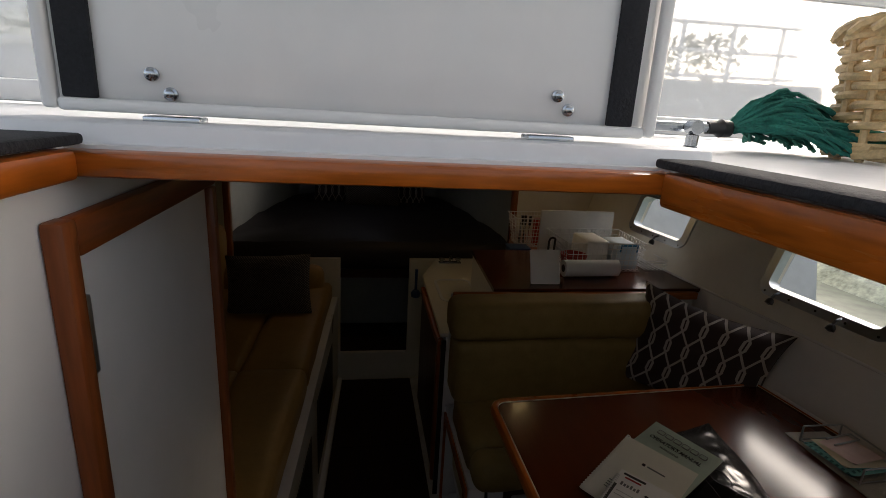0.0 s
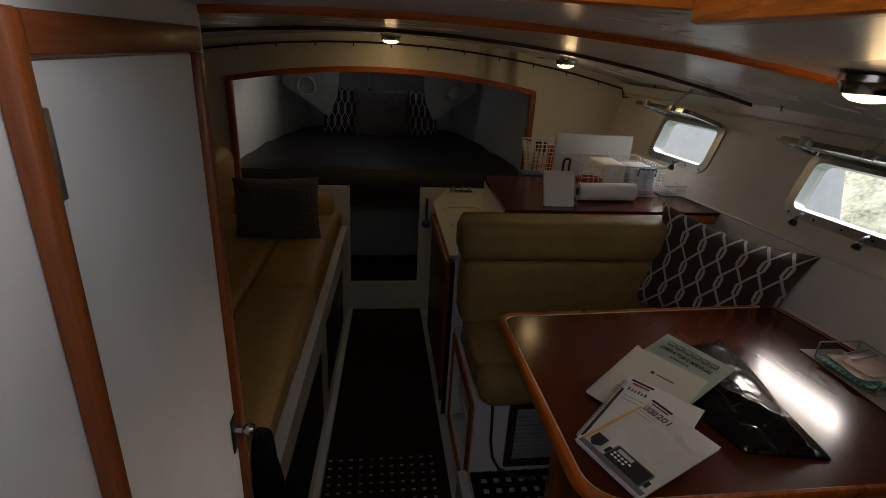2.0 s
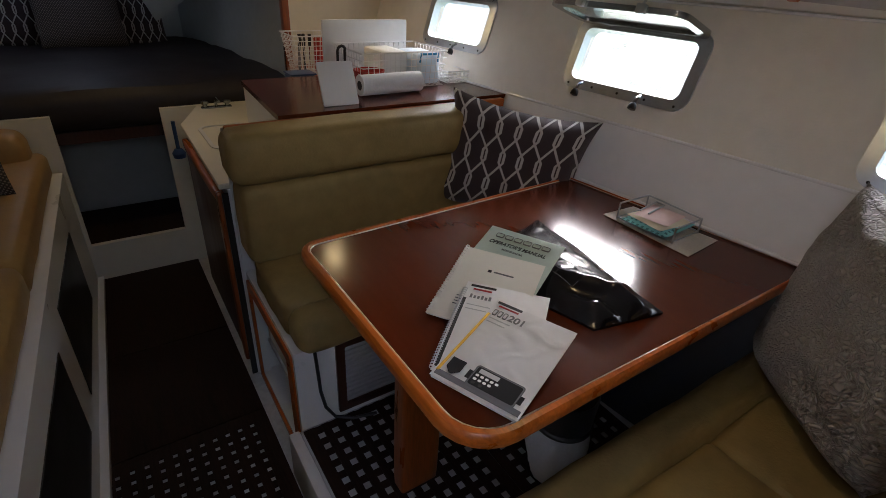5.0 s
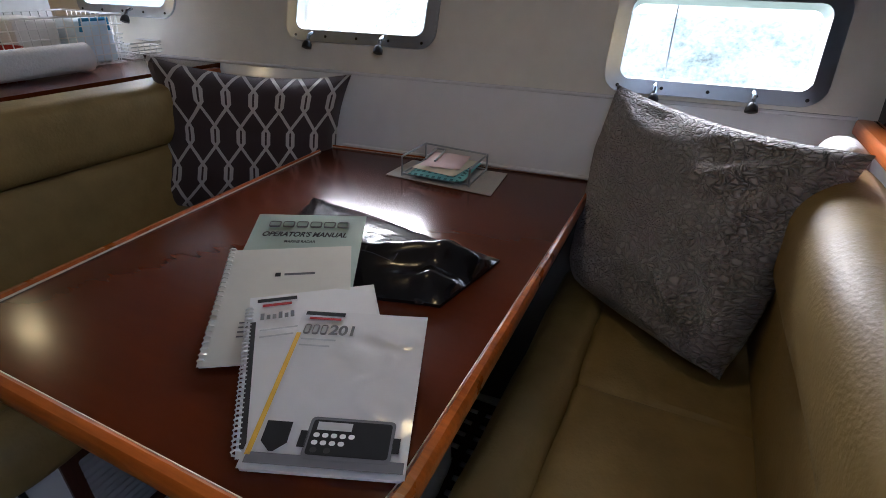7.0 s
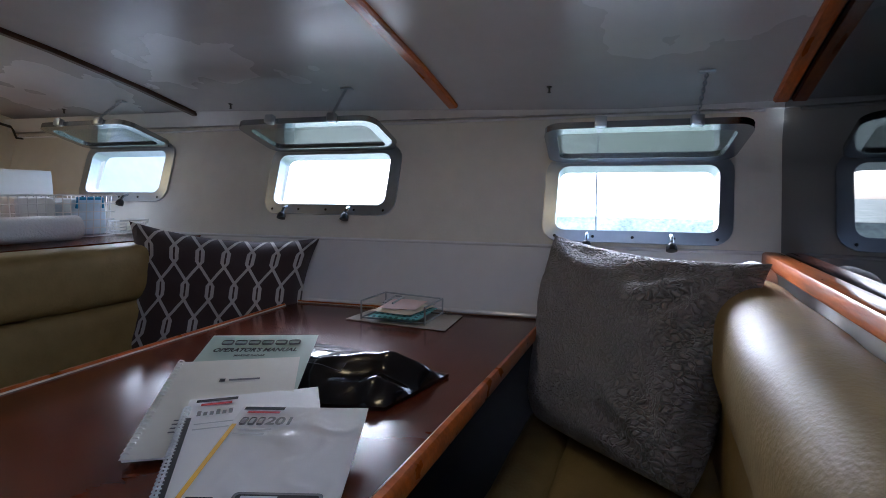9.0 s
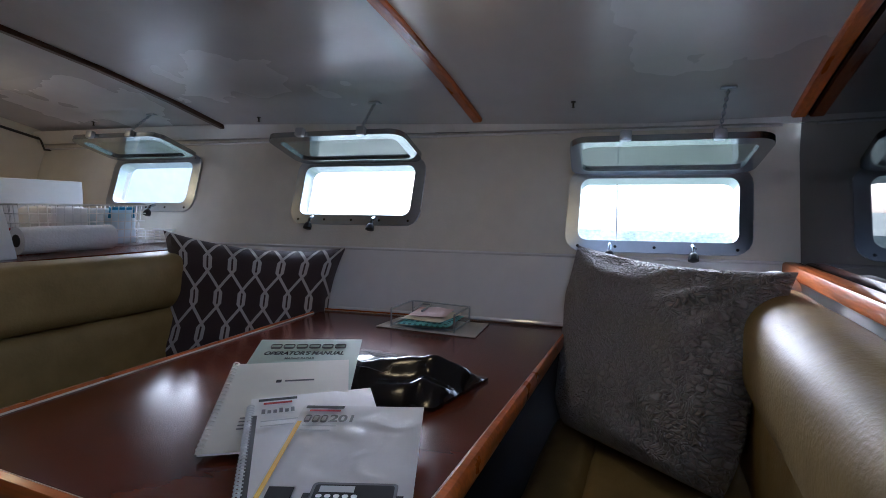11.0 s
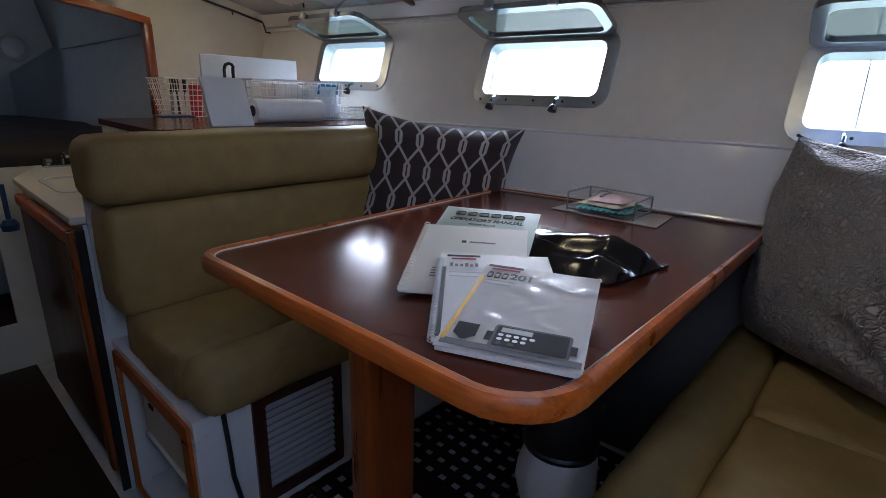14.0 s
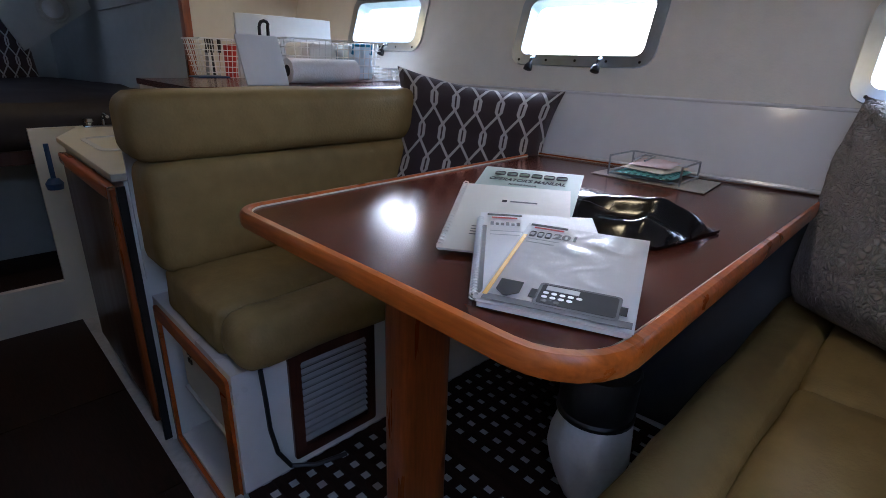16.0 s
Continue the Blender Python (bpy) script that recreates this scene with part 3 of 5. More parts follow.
tagged(part("ground_bank_green", hexa([(10.0, -25, -1.2), (80, -25, -1.2), (80, 60, -1.2), (10.0, 60, -1.2), (12.5, -25, 0.85), (80, -25, 1.3), (80, 60, 1.3), (12.5, 60, 0.85)]), GRASS), "low green bank across the water", "bank", kind="structure")
rail = empty("railing", "white metal railing along the marina bank", "railing", 0, 9.6, 0)
def bank_z(x):
    return 1.9 + (x + 40) * 0.015
for k in range(-6, 9):
    part("post", box(k * 1.0 - 0.03, k * 1.0 + 0.03, -0.03, 0.03, bank_z(k) - 0.05, bank_z(k) + 1.05), WHITE_METAL, rail)
for h in (0.12, 0.55, 1.02):
    part("rail_bar", tube([(-7, 0, bank_z(-7) + h), (8.4, 0, bank_z(8.4) + h)], 0.035, 6), WHITE_METAL, rail)
bal = bpy.data.meshes.new("baluster")
tmp = tube([(0, 0, 0.55), (0, 0, 1.02)], 0.014, 5)
tmp.to_mesh(bal)
tmp.free()
bal.materials.append(WHITE_METAL)
for k in range(-28, 34):
    if k % 4:
        ob = new("baluster", bal)
        ob.location, ob.parent = (k * 0.25, 0, bank_z(k * 0.25)), rail
bm = bmesh.new()
for k in range(5200):
    x = random.uniform(-12, 8.4)
    h = random.random() ** 0.7
    c = Vector((x, 11.3 + random.uniform(-0.4, 0.4), bank_z(x) + 0.05 + h * (1.0 + 0.25 * noise.noise(Vector((x * 0.7, 0, 0))))))
    d = Vector((random.gauss(0, 1), random.gauss(0, 1), random.gauss(0, 1))).normalized()
    e = d.cross(Vector((0.3, 0.2, 0.9))).normalized()
    r = random.uniform(0.05, 0.11)
    bm.faces.new([bm.verts.new(c + d * r), bm.verts.new(c + e * r * 0.5), bm.verts.new(c - d * r), bm.verts.new(c - e * r * 0.5)])
tagged(part("hedge", bm, LEAF), "grey green clipped hedge behind the railing", "hedge", kind="stuff")
top = empty("hardtop", "white hardtop over the cockpit with a windscreen frame", "canopy", CX, 0, 2.3)
part("roof", soft_box(-1.5, 1.5, 0.3, 2.2, 0.35, 0.42, r=0.03, puff=0), GELCOAT, top)
part("windscreen_beam", box(-2.6, 3.6, 2.3, 2.36, 0.02, 0.17, 0.01), GELCOAT, top)
part("beam_seal", box(-2.6, 3.6, 2.288, 2.30, 0.055, 0.07), BLACK, top, "black rubber seal")
part("sill_beam", box(-2.6, 3.6, 2.3, 2.36, -0.44, -0.38, 0.01), GELCOAT, top)
for x in (-1.9, -0.65, 1.9):
    part("pillar", box(x - 0.03, x + 0.03, 2.30, 2.36, -0.43, 0.06), GELCOAT, top)

# ---- portlights ----
GLASS = bpy.data.materials.new("portlight_glass")
GLASS.use_nodes = True
gp = GLASS.node_tree.nodes["Principled BSDF"]
gp.inputs["Transmission Weight"].default_value, gp.inputs["Roughness"].default_value = 1.0, 0.08
gp.inputs["Base Color"].default_value = (0.60, 0.70, 0.72, 1)
gp.inputs["IOR"].default_value = 1.45


def ring(outer, inner, m, t0, t1):
    """Flat ring between two outlines with as many points, from depth t0 to t1 along the third axis."""
    bm = bmesh.new()
    lay = [[bm.verts.new(m @ Vector((a, b, t))) for a, b in o] for o, t in ((inner, t0), (inner, t1), (outer, t1 - 0.003), (outer, t0))]
    k = len(inner)
    for r0, r1 in zip(lay, lay[1:] + lay[:1]):
        for i in range(k):
            bm.faces.new((r0[i], r0[(i + 1) % k], r1[(i + 1) % k], r1[i]))
    return bm


def portlight(win, dogs, chain_x, chain_y):
    y0, y1, z0, z1 = win
    yc, zc = (y0 + y1) / 2, (z0 + z1) / 2
    c = Vector((side_x(yc, zc), yc, zc))
    ax = (Vector((side_x(y0, zc), y0, zc)) - Vector((side_x(y1, zc), y1, zc))).normalized()
    ay = (Vector((side_x(yc, z1), yc, z1)) - Vector((side_x(yc, z0), yc, z0))).normalized()
    az = ax.cross(ay).normalized()
    if az.x > 0:
        az = -az
    m = Matrix((ax, ay, az)).transposed().to_4x4()
    m.translation = c
    w, h = y1 - y0, (z1 - z0) * 1.045
    thing = empty("portlight", "stainless framed portlight with its pane swung up open", "window", *c, group="opening portlights")
    inv = Matrix.Translation(-c)
    fm = inv @ m
    out = round_rect(w + 0.075, h + 0.07, 0.055)
    part("frame", ring(out, round_rect(w - 0.004, h - 0.004, 0.03), fm, -0.012, 0.012), DULL_STEEL, thing, "dull stainless frame")
    part("sleeve", ring(round_rect(w + 0.02, h + 0.02, 0.035), round_rect(w - 0.004, h - 0.004, 0.03), fm, -0.054, -0.012), DULL_STEEL, thing, "steel sleeve through the cabin side")
    for i in range(9):
        a = -0.5 + (i + 0.5) / 9
        for b in (-1, 1):
            if i % 2 == 0:
                part("screw", lathe([(0.005, 0.0), (0.004, 0.002), (0.0, 0.0025)], fm @ pose(a * (w + 0.05), b * (h / 2 + 0.018), 0.012), 8), BLACK, thing)
    # pane frame swung inwards and up about the top edge
    hinge = fm @ pose(0, h / 2 + 0.022, 0.016) @ pose(0, 0, 0, 0, 0, 0)
    turn = hinge @ Matrix.Rotation(radians(-90), 4, "X") @ Matrix.Translation((0, -h / 2 - 0.02, 0.0))
    test = (turn @ Vector((0, -h / 2, 0)))
    if test.x > 0 or test.z < 0:
        turn = hinge @ Matrix.Rotation(radians(90), 4, "X") @ Matrix.Translation((0, -h / 2 - 0.02, 0.0))
    pane = part("pane_frame", ring(round_rect(w + 0.06, h + 0.05, 0.05), round_rect(w - 0.01, h - 0.02, 0.03), turn, -0.011, 0.011), STEEL, thing, "polished stainless pane frame")
    part("pane", prism([tuple(turn @ Vector((a, b, -0.003))) for a, b in round_rect(w - 0.008, h - 0.018, 0.03)], (turn.to_3x3() @ Vector((0, 0, 0.006)))), GLASS, pane, "clear rain-flecked glass")
    for a in (-0.24, 0.26):
        part("lug", soft_box(a * w - 0.016, a * w + 0.016, -h / 2 - 0.042, -h / 2 - 0.018, -0.012, 0.018, r=0.005, puff=0, cuts=3), DULL_STEEL, pane).matrix_basis = turn
    for yd in dogs:
        a = (yc - yd)
        dm = fm @ pose(a, -h / 2 - 0.02, 0.012)
        part("dog_stem", tube([dm @ Vector((0, 0.012, 0)), dm @ Vector((0, 0.0, 0.02)), dm @ Vector((0, -0.02, 0.026))], 0.006, 8), STEEL, thing)
        part("dog_knob", lathe([(0.005, 0), (0.011, 0.005), (0.015, 0.014), (0.016, 0.026), (0.0, 0.031)], dm @ pose(0, -0.016, 0.024, 80), 12), BLACK, thing, "black knob")
    # chain up to an eye on the headliner
    p0 = c + (turn @ Vector((0.26 * w, -h / 2 - 0.03, 0.012)))
    p1 = Vector((chain_x, chain_y, ceil_z(chain_x)))
    ch = empty("hold_open_chain", "dark steel chain holding a portlight open", "chain", *p1, group="portlight chains")
    n = 12
    for i in range(n):
        q = p0.lerp(p1, (i + 0.5) / n) - p1
        d = (p1 - p0).normalized()
        s = d.cross(Vector((0, 1, 0))).normalized() if i % 2 else Vector((0, 1, 0))
        loop = [q + d * 0.009 * math.cos(k) + s * 0.004 * math.sin(k) for k in (0, 0.785, 1.57, 2.36, 3.14, 3.93, 4.71, 5.5)]
        part("chain_link", tube(loop, 0.0016, 5, closed=True), DULL_STEEL, ch)
    part("eye_plate", box(-0.012, 0.012, -0.02, 0.02, -0.006, 0.001, 0.002), DULL_STEEL, ch)


portlight(WINDOWS[0], (3.19,), 1.96, 3.10)
portlight(WINDOWS[1], (2.406, 2.146), 2.02, 2.08)
portlight(WINDOWS[2], (1.316, 1.074), 2.10, 1.01)

# ---- lamps on the headliner ----
LENS = bpy.data.materials.new("lit_lamp_lens")
LENS.use_nodes = True
lp = LENS.node_tree.nodes["Principled BSDF"]
lp.inputs["Base Color"].default_value = (0.9, 0.8, 0.6, 1)
lp.inputs["Emission Color"].default_value = (1.0, 0.72, 0.33, 1)
lp.inputs["Emission Strength"].default_value = 5.0
for x, y in ((0.5, 3.66), (1.40, 3.39), (1.36, 1.60)):
    lamp = empty("ceiling_lamp", "small round chrome ceiling lamp with a lit warm lens", "lamp", x, y, ceil_z(x), group="lit ceiling lamps")
    part("rim", lathe([(0.058, 0.0), (0.058, -0.012), (0.052, -0.02), (0.05, -0.034), (0.045, -0.036), (0.045, -0.012), (0.0, -0.011)], None, 28), STEEL, lamp, "chrome rim")
    part("lens", lathe([(0.044, -0.03), (0.040, -0.040), (0.028, -0.048), (0.012, -0.051), (0.0, -0.052)], None, 24), LENS, lamp, "glowing warm lens")
    bulb = bpy.data.lights.new("lamp_light", "POINT")
    bulb.energy, bulb.color, bulb.shadow_soft_size = 0.04, (1.0, 0.7, 0.36), 0.03
    light = new("lamp_light", bulb)
    light.location = (x, y, ceil_z(x) - 0.09)

# ---- battens and curtain rail ----
def batten(name, y, x0, x1, material, label, w=0.036):
    n = 12
    bm = bmesh.new()
    prof = [(-w / 2, 0.002), (-w / 2, -0.008), (-w / 2 + 0.005, -0.014), (w / 2 - 0.005, -0.014), (w / 2, -0.008), (w / 2, 0.002)]
    rings = []
    for i in range(n + 1):
        x = x0 + (x1 - x0) * i / n
        rings.append([bm.verts.new((x, y + a, ceil_z(x) + b)) for a, b in prof])
    for r0, r1 in zip(rings, rings[1:]):
        for k in range(6):
            bm.faces.new((r0[k], r0[(k + 1) % 6], r1[(k + 1) % 6], r1[k]))
    bm.faces.new(rings[0])
    bm.faces.new(rings[-1][::-1])
    tagged(part(name, bm, material), label, "batten", kind="structure")
batten("trim_batten_1", 2.87, -1.2, 2.13, DARK_WOOD, "dark wooden batten across the headliner", 0.03)
batten("trim_batten_2", 1.77, -1.2, 2.19, TEAK, "varnished teak batten across the headliner")
batten("trim_batten_3", 0.807, 0.80, 2.28, TEAK, "varnished teak batten at the aft bulkhead", 0.04)
crail = empty("curtain_rail", "dark curtain rail with small hooks along the bulkhead", "rail", CX, 3.93, 1.7)
bm = tube([(-1.6 + i * 3.13 / 20, 0, ceil_z(CX - 1.6 + i * 3.13 / 20) - 0.05 - 1.7 + 0.0) for i in range(21)], 0.006, 6)
part("rod", bm, BLACK, crail)
for i in range(14):
    x = -1.5 + i * 0.22
    part("hook", tube([(x, 0, ceil_z(CX + x) - 1.752), (x, -0.004, ceil_z(CX + x) - 1.772)], 0.004, 5), BLACK, crail)
part("end_bracket", tube([(1.53, 0, ceil_z(2.0) - 1.75), (1.54, -0.01, ceil_z(2.0) - 1.80), (1.60, -0.01, ceil_z(2.0) - 1.80)], 0.005, 6), BLACK, crail)
for y, x in ((2.63, 2.06), (1.43, 2.12), (3.5, 1.98)):
    hk = tagged(part("hook", lathe([(0.008, 0), (0.008, -0.003), (0.003, -0.005), (0.003, -0.016), (0.006, -0.018), (0.0, -0.021)], pose(x, y, ceil_z(x) + 0.001), 10), BLACK), "small dark hook screwed to the headliner", "hook", group="headliner hooks")

# ---- printed and quilted fabrics ----
def fabric(name, build, rough=0.85):
    m = bpy.data.materials.new(name)
    m.use_nodes = True
    n, l = m.node_tree.nodes, m.node_tree.links
    uv = n.new("ShaderNodeUVMap")
    sep = n.new("ShaderNodeSeparateXYZ")
    l.new(uv.outputs[0], sep.inputs[0])
    p = n["Principled BSDF"]
    p.inputs["Roughness"].default_value = rough
    p.inputs["Sheen Weight"].default_value = 0.2

    def op(kind, a, b=None, c=None):
        q = n.new("ShaderNodeMath")
        q.operation = kind
        for i, v in enumerate((a, b, c)):
            if v is None:
                continue
            if isinstance(v, (int, float)):
                q.inputs[i].default_value = v
            else:
                l.new(v, q.inputs[i])
        return q.outputs[0]
    build(n, l, p, sep.outputs[0], sep.outputs[1], uv.outputs[0], op)
    return m


def mix_colors(n, l, fac, a, b):
    r = n.new("ShaderNodeValToRGB")
    r.color_ramp.elements[0].color, r.color_ramp.elements[1].color = (*a, 1), (*b, 1)
    l.new(fac, r.inputs[0])
    return r.outputs[0]


def add_weave(n, l, p, uv, scale, strength, dist=0.002):
    t = n.new("ShaderNodeTexNoise")
    t.inputs["Scale"].default_value, t.inputs["Detail"].default_value = scale, 3
    l.new(uv, t.inputs["Vector"])
    b = n.new("ShaderNodeBump")
    b.inputs["Strength"].default_value, b.inputs["Distance"].default_value = strength, dist
    l.new(t.outputs["Fac"], b.inputs["Height"])
    l.new(b.outputs[0], p.inputs["Normal"])


def trellis(n, l, p, u, v, uv, op):
    """Ivory chain-link trellis on dark brown: two zigzag families that overlap at their turns."""
    tri = op("MULTIPLY", op("SUBTRACT", op("PINGPONG", op("MULTIPLY", v, 1.84), 0.5), 0.25), 4.0)
    swing = op("MAXIMUM", op("MINIMUM", op("MULTIPLY", tri, 0.53), 0.36), -0.36)
    wob = op("ADD", swing, 0.25)
    lines = None
    for sgn in (1, -1):
        a = op("MULTIPLY_ADD", wob, sgn * 1.0, op("MULTIPLY", u, 7.3))
        d = op("ABSOLUTE", op("SUBTRACT", op("FRACT", op("ADD", a, 20.25)), 0.5))
        hit = op("LESS_THAN", d, 0.072)
        lines = hit if lines is None else op("MAXIMUM", lines, hit)
    l.new(mix_colors(n, l, lines, (0.040, 0.024, 0.026), (0.50, 0.47, 0.44)), p.inputs["Base Color"])
    add_weave(n, l, p, uv, 260, 0.4)


def quilted(n, l, p, u, v, uv, op):
    t = n.new("ShaderNodeTexVoronoi")
    t.feature = "DISTANCE_TO_EDGE"
    t.inputs["Scale"].default_value = 48
    w = n.new("ShaderNodeTexNoise")
    w.inputs["Scale"].default_value = 16
    l.new(uv, w.inputs["Vector"])
    add = n.new("ShaderNodeVectorMath")
    add.operation = "MULTIPLY_ADD"
    l.new(w.outputs["Color"], add.inputs[0])
    add.inputs[1].default_value = (0.07, 0.07, 0)
    l.new(uv, add.inputs[2])
    l.new(add.outputs[0], t.inputs["Vector"])
    h = op("MINIMUM", op("MULTIPLY", t.outputs["Distance"], 5.0), 1.0)
    # grooves get a darker tone: crease shade of the embossing, put into the colour
    l.new(mix_colors(n, l, h, (0.27, 0.247, 0.237), (0.325, 0.30, 0.287)), p.inputs["Base Color"])
    b = n.new("ShaderNodeBump")
    b.inputs["Strength"].default_value, b.inputs["Distance"].default_value = 1.0, 0.007
    l.new(h, b.inputs["Height"])
    l.new(b.outputs[0], p.inputs["Normal"])


def dotted(n, l, p, u, v, uv, op):
    a = op("ADD", op("MULTIPLY", u, 34), op("MULTIPLY", v, 24))
    b = op("SUBTRACT", op("MULTIPLY", u, 34), op("MULTIPLY", v, 24))
    d = op("MULTIPLY", op("LESS_THAN", op("FRACT", op("ADD", a, 90)), 0.5), op("LESS_THAN", op("FRACT", op("ADD", b, 90)), 0.5))
    l.new(mix_colors(n, l, d, (0.035, 0.028, 0.026), (0.22, 0.19, 0.16)), p.inputs["Base Color"])
    add_weave(n, l, p, uv, 200, 0.3)


TRELLIS = fabric("trellis_print", trellis)
QUILT = fabric("grey_quilted_cotton", quilted)
DOTS = fabric("dark_dotted_weave", dotted)


def pillow(label, material, left, right, h, thick, lean, pull=0.07, seed=0.0, group="", wrinkle=0.006):
    """Scatter cushion whose top corners lie at left and right; lean: its up direction."""
    a, b = Vector(left), Vector(right)
    ux = (b - a).normalized()
    uz = Vector(lean)
    uz = (uz - ux * uz.dot(ux)).normalized()
    uy = uz.cross(ux)
    w = (b - a).length
    c = (a + b) / 2 - uz * h / 2
    ob = part("pillow", pillow_mesh(w, h, thick, pull=pull, seed=seed, wrinkle=wrinkle), material)
    m = Matrix((ux, uy, uz)).transposed().to_4x4()
    m.translation = c
    ob.matrix_world = m
    return tagged(ob, label, "pillow", group)


def slumped_pillow(label, material, tl, tr, bl, br, thick, n=40):
    """Soft cushion hung between its four corners: sagging top edge, full belly, folds running in from the corners."""
    tl, tr, bl, br = (Vector(q) for q in (tl, tr, bl, br))
    mid = (tl + tr + bl + br) / 4
    out = (tr - tl).cross(bl - tl).normalized()
    if out.x > 0:
        out = -out
    bm = bmesh.new()
    uv = bm.loops.layers.uv.new("uv")
    for side in (1, -1):
        g = []
        for i in range(n + 1):
            row = []
            for j in range(n + 1):
                u, v = i / n, j / n
                a, b = 2 * u - 1, 2 * v - 1
                p = bl.lerp(br, u).lerp(tl.lerp(tr, u), v)
                p = p.lerp(mid, 0.05 * (1 - a * a) * max(0.0, b) ** 2 + 0.05 * (1 - b * b) * a * a)
                p.z -= 0.012 * (1 - a * a) * v
                f = max(0.0, (1 - a ** 4) * (1 - b ** 4)) ** 0.5
                belly = thick / 2 * f * (1.12 - 0.22 * b)
                fold = 0.0
                for cu, cv, seed in ((0, 1, 1.0), (1, 1, 5.0), (1, 0, 9.0)):
                    r = math.hypot(u - cu, v - cv)
                    ang = math.atan2(abs(v - cv), abs(u - cu))
                    fold += 0.018 * math.exp(-((r - 0.30) / 0.17) ** 2) * math.sin(ang * 13 + seed + 3 * r)
                belly += f * (fold + 0.012 * noise.noise(Vector((u * 4, v * 4, side * 3.0))) + 0.005 * noise.noise(Vector((u * 11, v * 11, side))))
                row.append(bm.verts.new(p - mid + out * side * belly))
            g.append(row)
        for i in range(n):
            for j in range(n):
                q = [(i, j), (i + 1, j), (i + 1, j + 1), (i, j + 1)]
                fc = bm.faces.new([g[c][d] for c, d in q])
                for lp_, (c, d) in zip(fc.loops, q):
                    lp_[uv].uv = (c / n, d / n)
    bmesh.ops.remove_doubles(bm, verts=bm.verts, dist=1e-5)
    ob = part("pillow", bm, material)
    ob.location = mid
    return tagged(ob, label, "pillow")


pillow("dark brown throw pillow with ivory chain-link trellis print", TRELLIS, (1.675, 2.69, 1.20), (2.055, 2.225, 1.135), 0.47, 0.20, (0.22, 0.12, 1), 0.15, 3.0)
slumped_pillow("large grey quilted throw pillow slumped against the backrest", QUILT, (2.178, 1.412, 1.168), (1.812, 0.885, 1.150), (1.95, 1.40, 0.655), (1.625, 1.03, 0.69), 0.235)
pillow("dark dotted scatter pillow on the port settee", DOTS, (-0.33, 3.42, 1.08), (0.12, 3.40, 1.10), 0.33, 0.12, (0, 0.25, 1), 0.05, 1.0)
pillow("dark dotted pillow at the head of the berth", DOTS, (0.24, 5.12, 1.42), (0.71, 5.12, 1.43), 0.40, 0.14, (0, 0.25, 1), 0.05, 2.0)
pillow("brown trellis print pillow at the head of the berth", TRELLIS, (-0.03, 5.32, 1.42), (0.40, 5.32, 1.42), 0.40, 0.13, (0, 0.2, 1), 0.05, 4.0, group="berth pillows")
pillow("brown trellis print pillow at the head of the berth", TRELLIS, (0.56, 5.32, 1.42), (0.97, 5.32, 1.42), 0.40, 0.13, (0, 0.2, 1), 0.05, 5.0, group="berth pillows")

# ---- booklets on the table ----
INK = mat("black_print", (0.02, 0.02, 0.022), 0.8, spec=0.15)
GREY_INK = mat("grey_print", (0.16, 0.16, 0.17), 0.8, spec=0.15)
PALE_INK = mat("pale_print", (0.55, 0.56, 0.57), 0.8, spec=0.15)
RED_INK = mat("red_print", (0.35, 0.03, 0.03), 0.8, spec=0.15)
WIRE_WHITE = mat("white_plastic_coil", (0.7, 0.7, 0.7), 0.35)
YELLOW = mat("yellow_strip", (0.70, 0.42, 0.04), 0.45)
GREEN_CARD = mat("pale_green_card", (0.52, 0.63, 0.57), 0.55, var=0.04, bump=0.05)
IVORY = mat("ivory_card", (0.84, 0.83, 0.77), 0.55, var=0.03, bump=0.05)
SLEEVE = mat("white_cover_in_clear_sleeve", (0.95, 0.95, 0.95), 0.16, var=0.02, bump=0.2, bscale=9, coat=0.7, rvar=0.05, crease=(0.6, 17.0, 0.007))


def booklet(name, label, bl, xdir, ydir, z0, z1, w, h, t, material):
    """Booklet with its bottom left corner at bl; z0, z1: heights of its lower and upper edge."""
    ux = Vector((*xdir, 0)).normalized()
    uy = Vector((-ux.y, ux.x, 0))
    uy = Vector((uy.x * h, uy.y * h, z1 - z0)).normalized()
    m = Matrix((ux, uy, ux.cross(uy))).transposed().to_4x4()
    m.translation = Vector((*bl, z0))
    ob = empty(name, label, "booklet")
    ob.matrix_world = m
    part("page_block", box(0.002, w - 0.002, 0.002, h - 0.002, -t + 0.001, -0.001), WHITE_PAPER, ob)
    bm = bmesh.new()
    n = 10
    rows = [[bm.verts.new((w * i / n, h * j / n, 0.0012 * (noise.noise(Vector((i * 0.35 + z1 * 40, j * 0.35, 1))) * 0.8))) for j in range(n + 1)] for i in range(n + 1)]
    for i in range(n):
        for j in range(n):
            bm.faces.new((rows[i][j], rows[i + 1][j], rows[i + 1][j + 1], rows[i][j + 1]))
    bmesh.ops.solidify(bm, geom=bm.faces[:], thickness=0.0009)
    part("cover", bm, material, ob)
    return ob


def flat(name, ob, x0, x1, y0, y1, material, z=0.0022, r=0.0):
    pts = [(x0, y0, z), (x1, y0, z), (x1, y1, z), (x0, y1, z)]
    if r:
        pts = [((x0 + x1) / 2 + a, (y0 + y1) / 2 + b, z) for a, b in round_rect(x1 - x0, y1 - y0, r, 3)]
    return part(name, prism(pts, (0, 0, 0.0002)), material, ob)


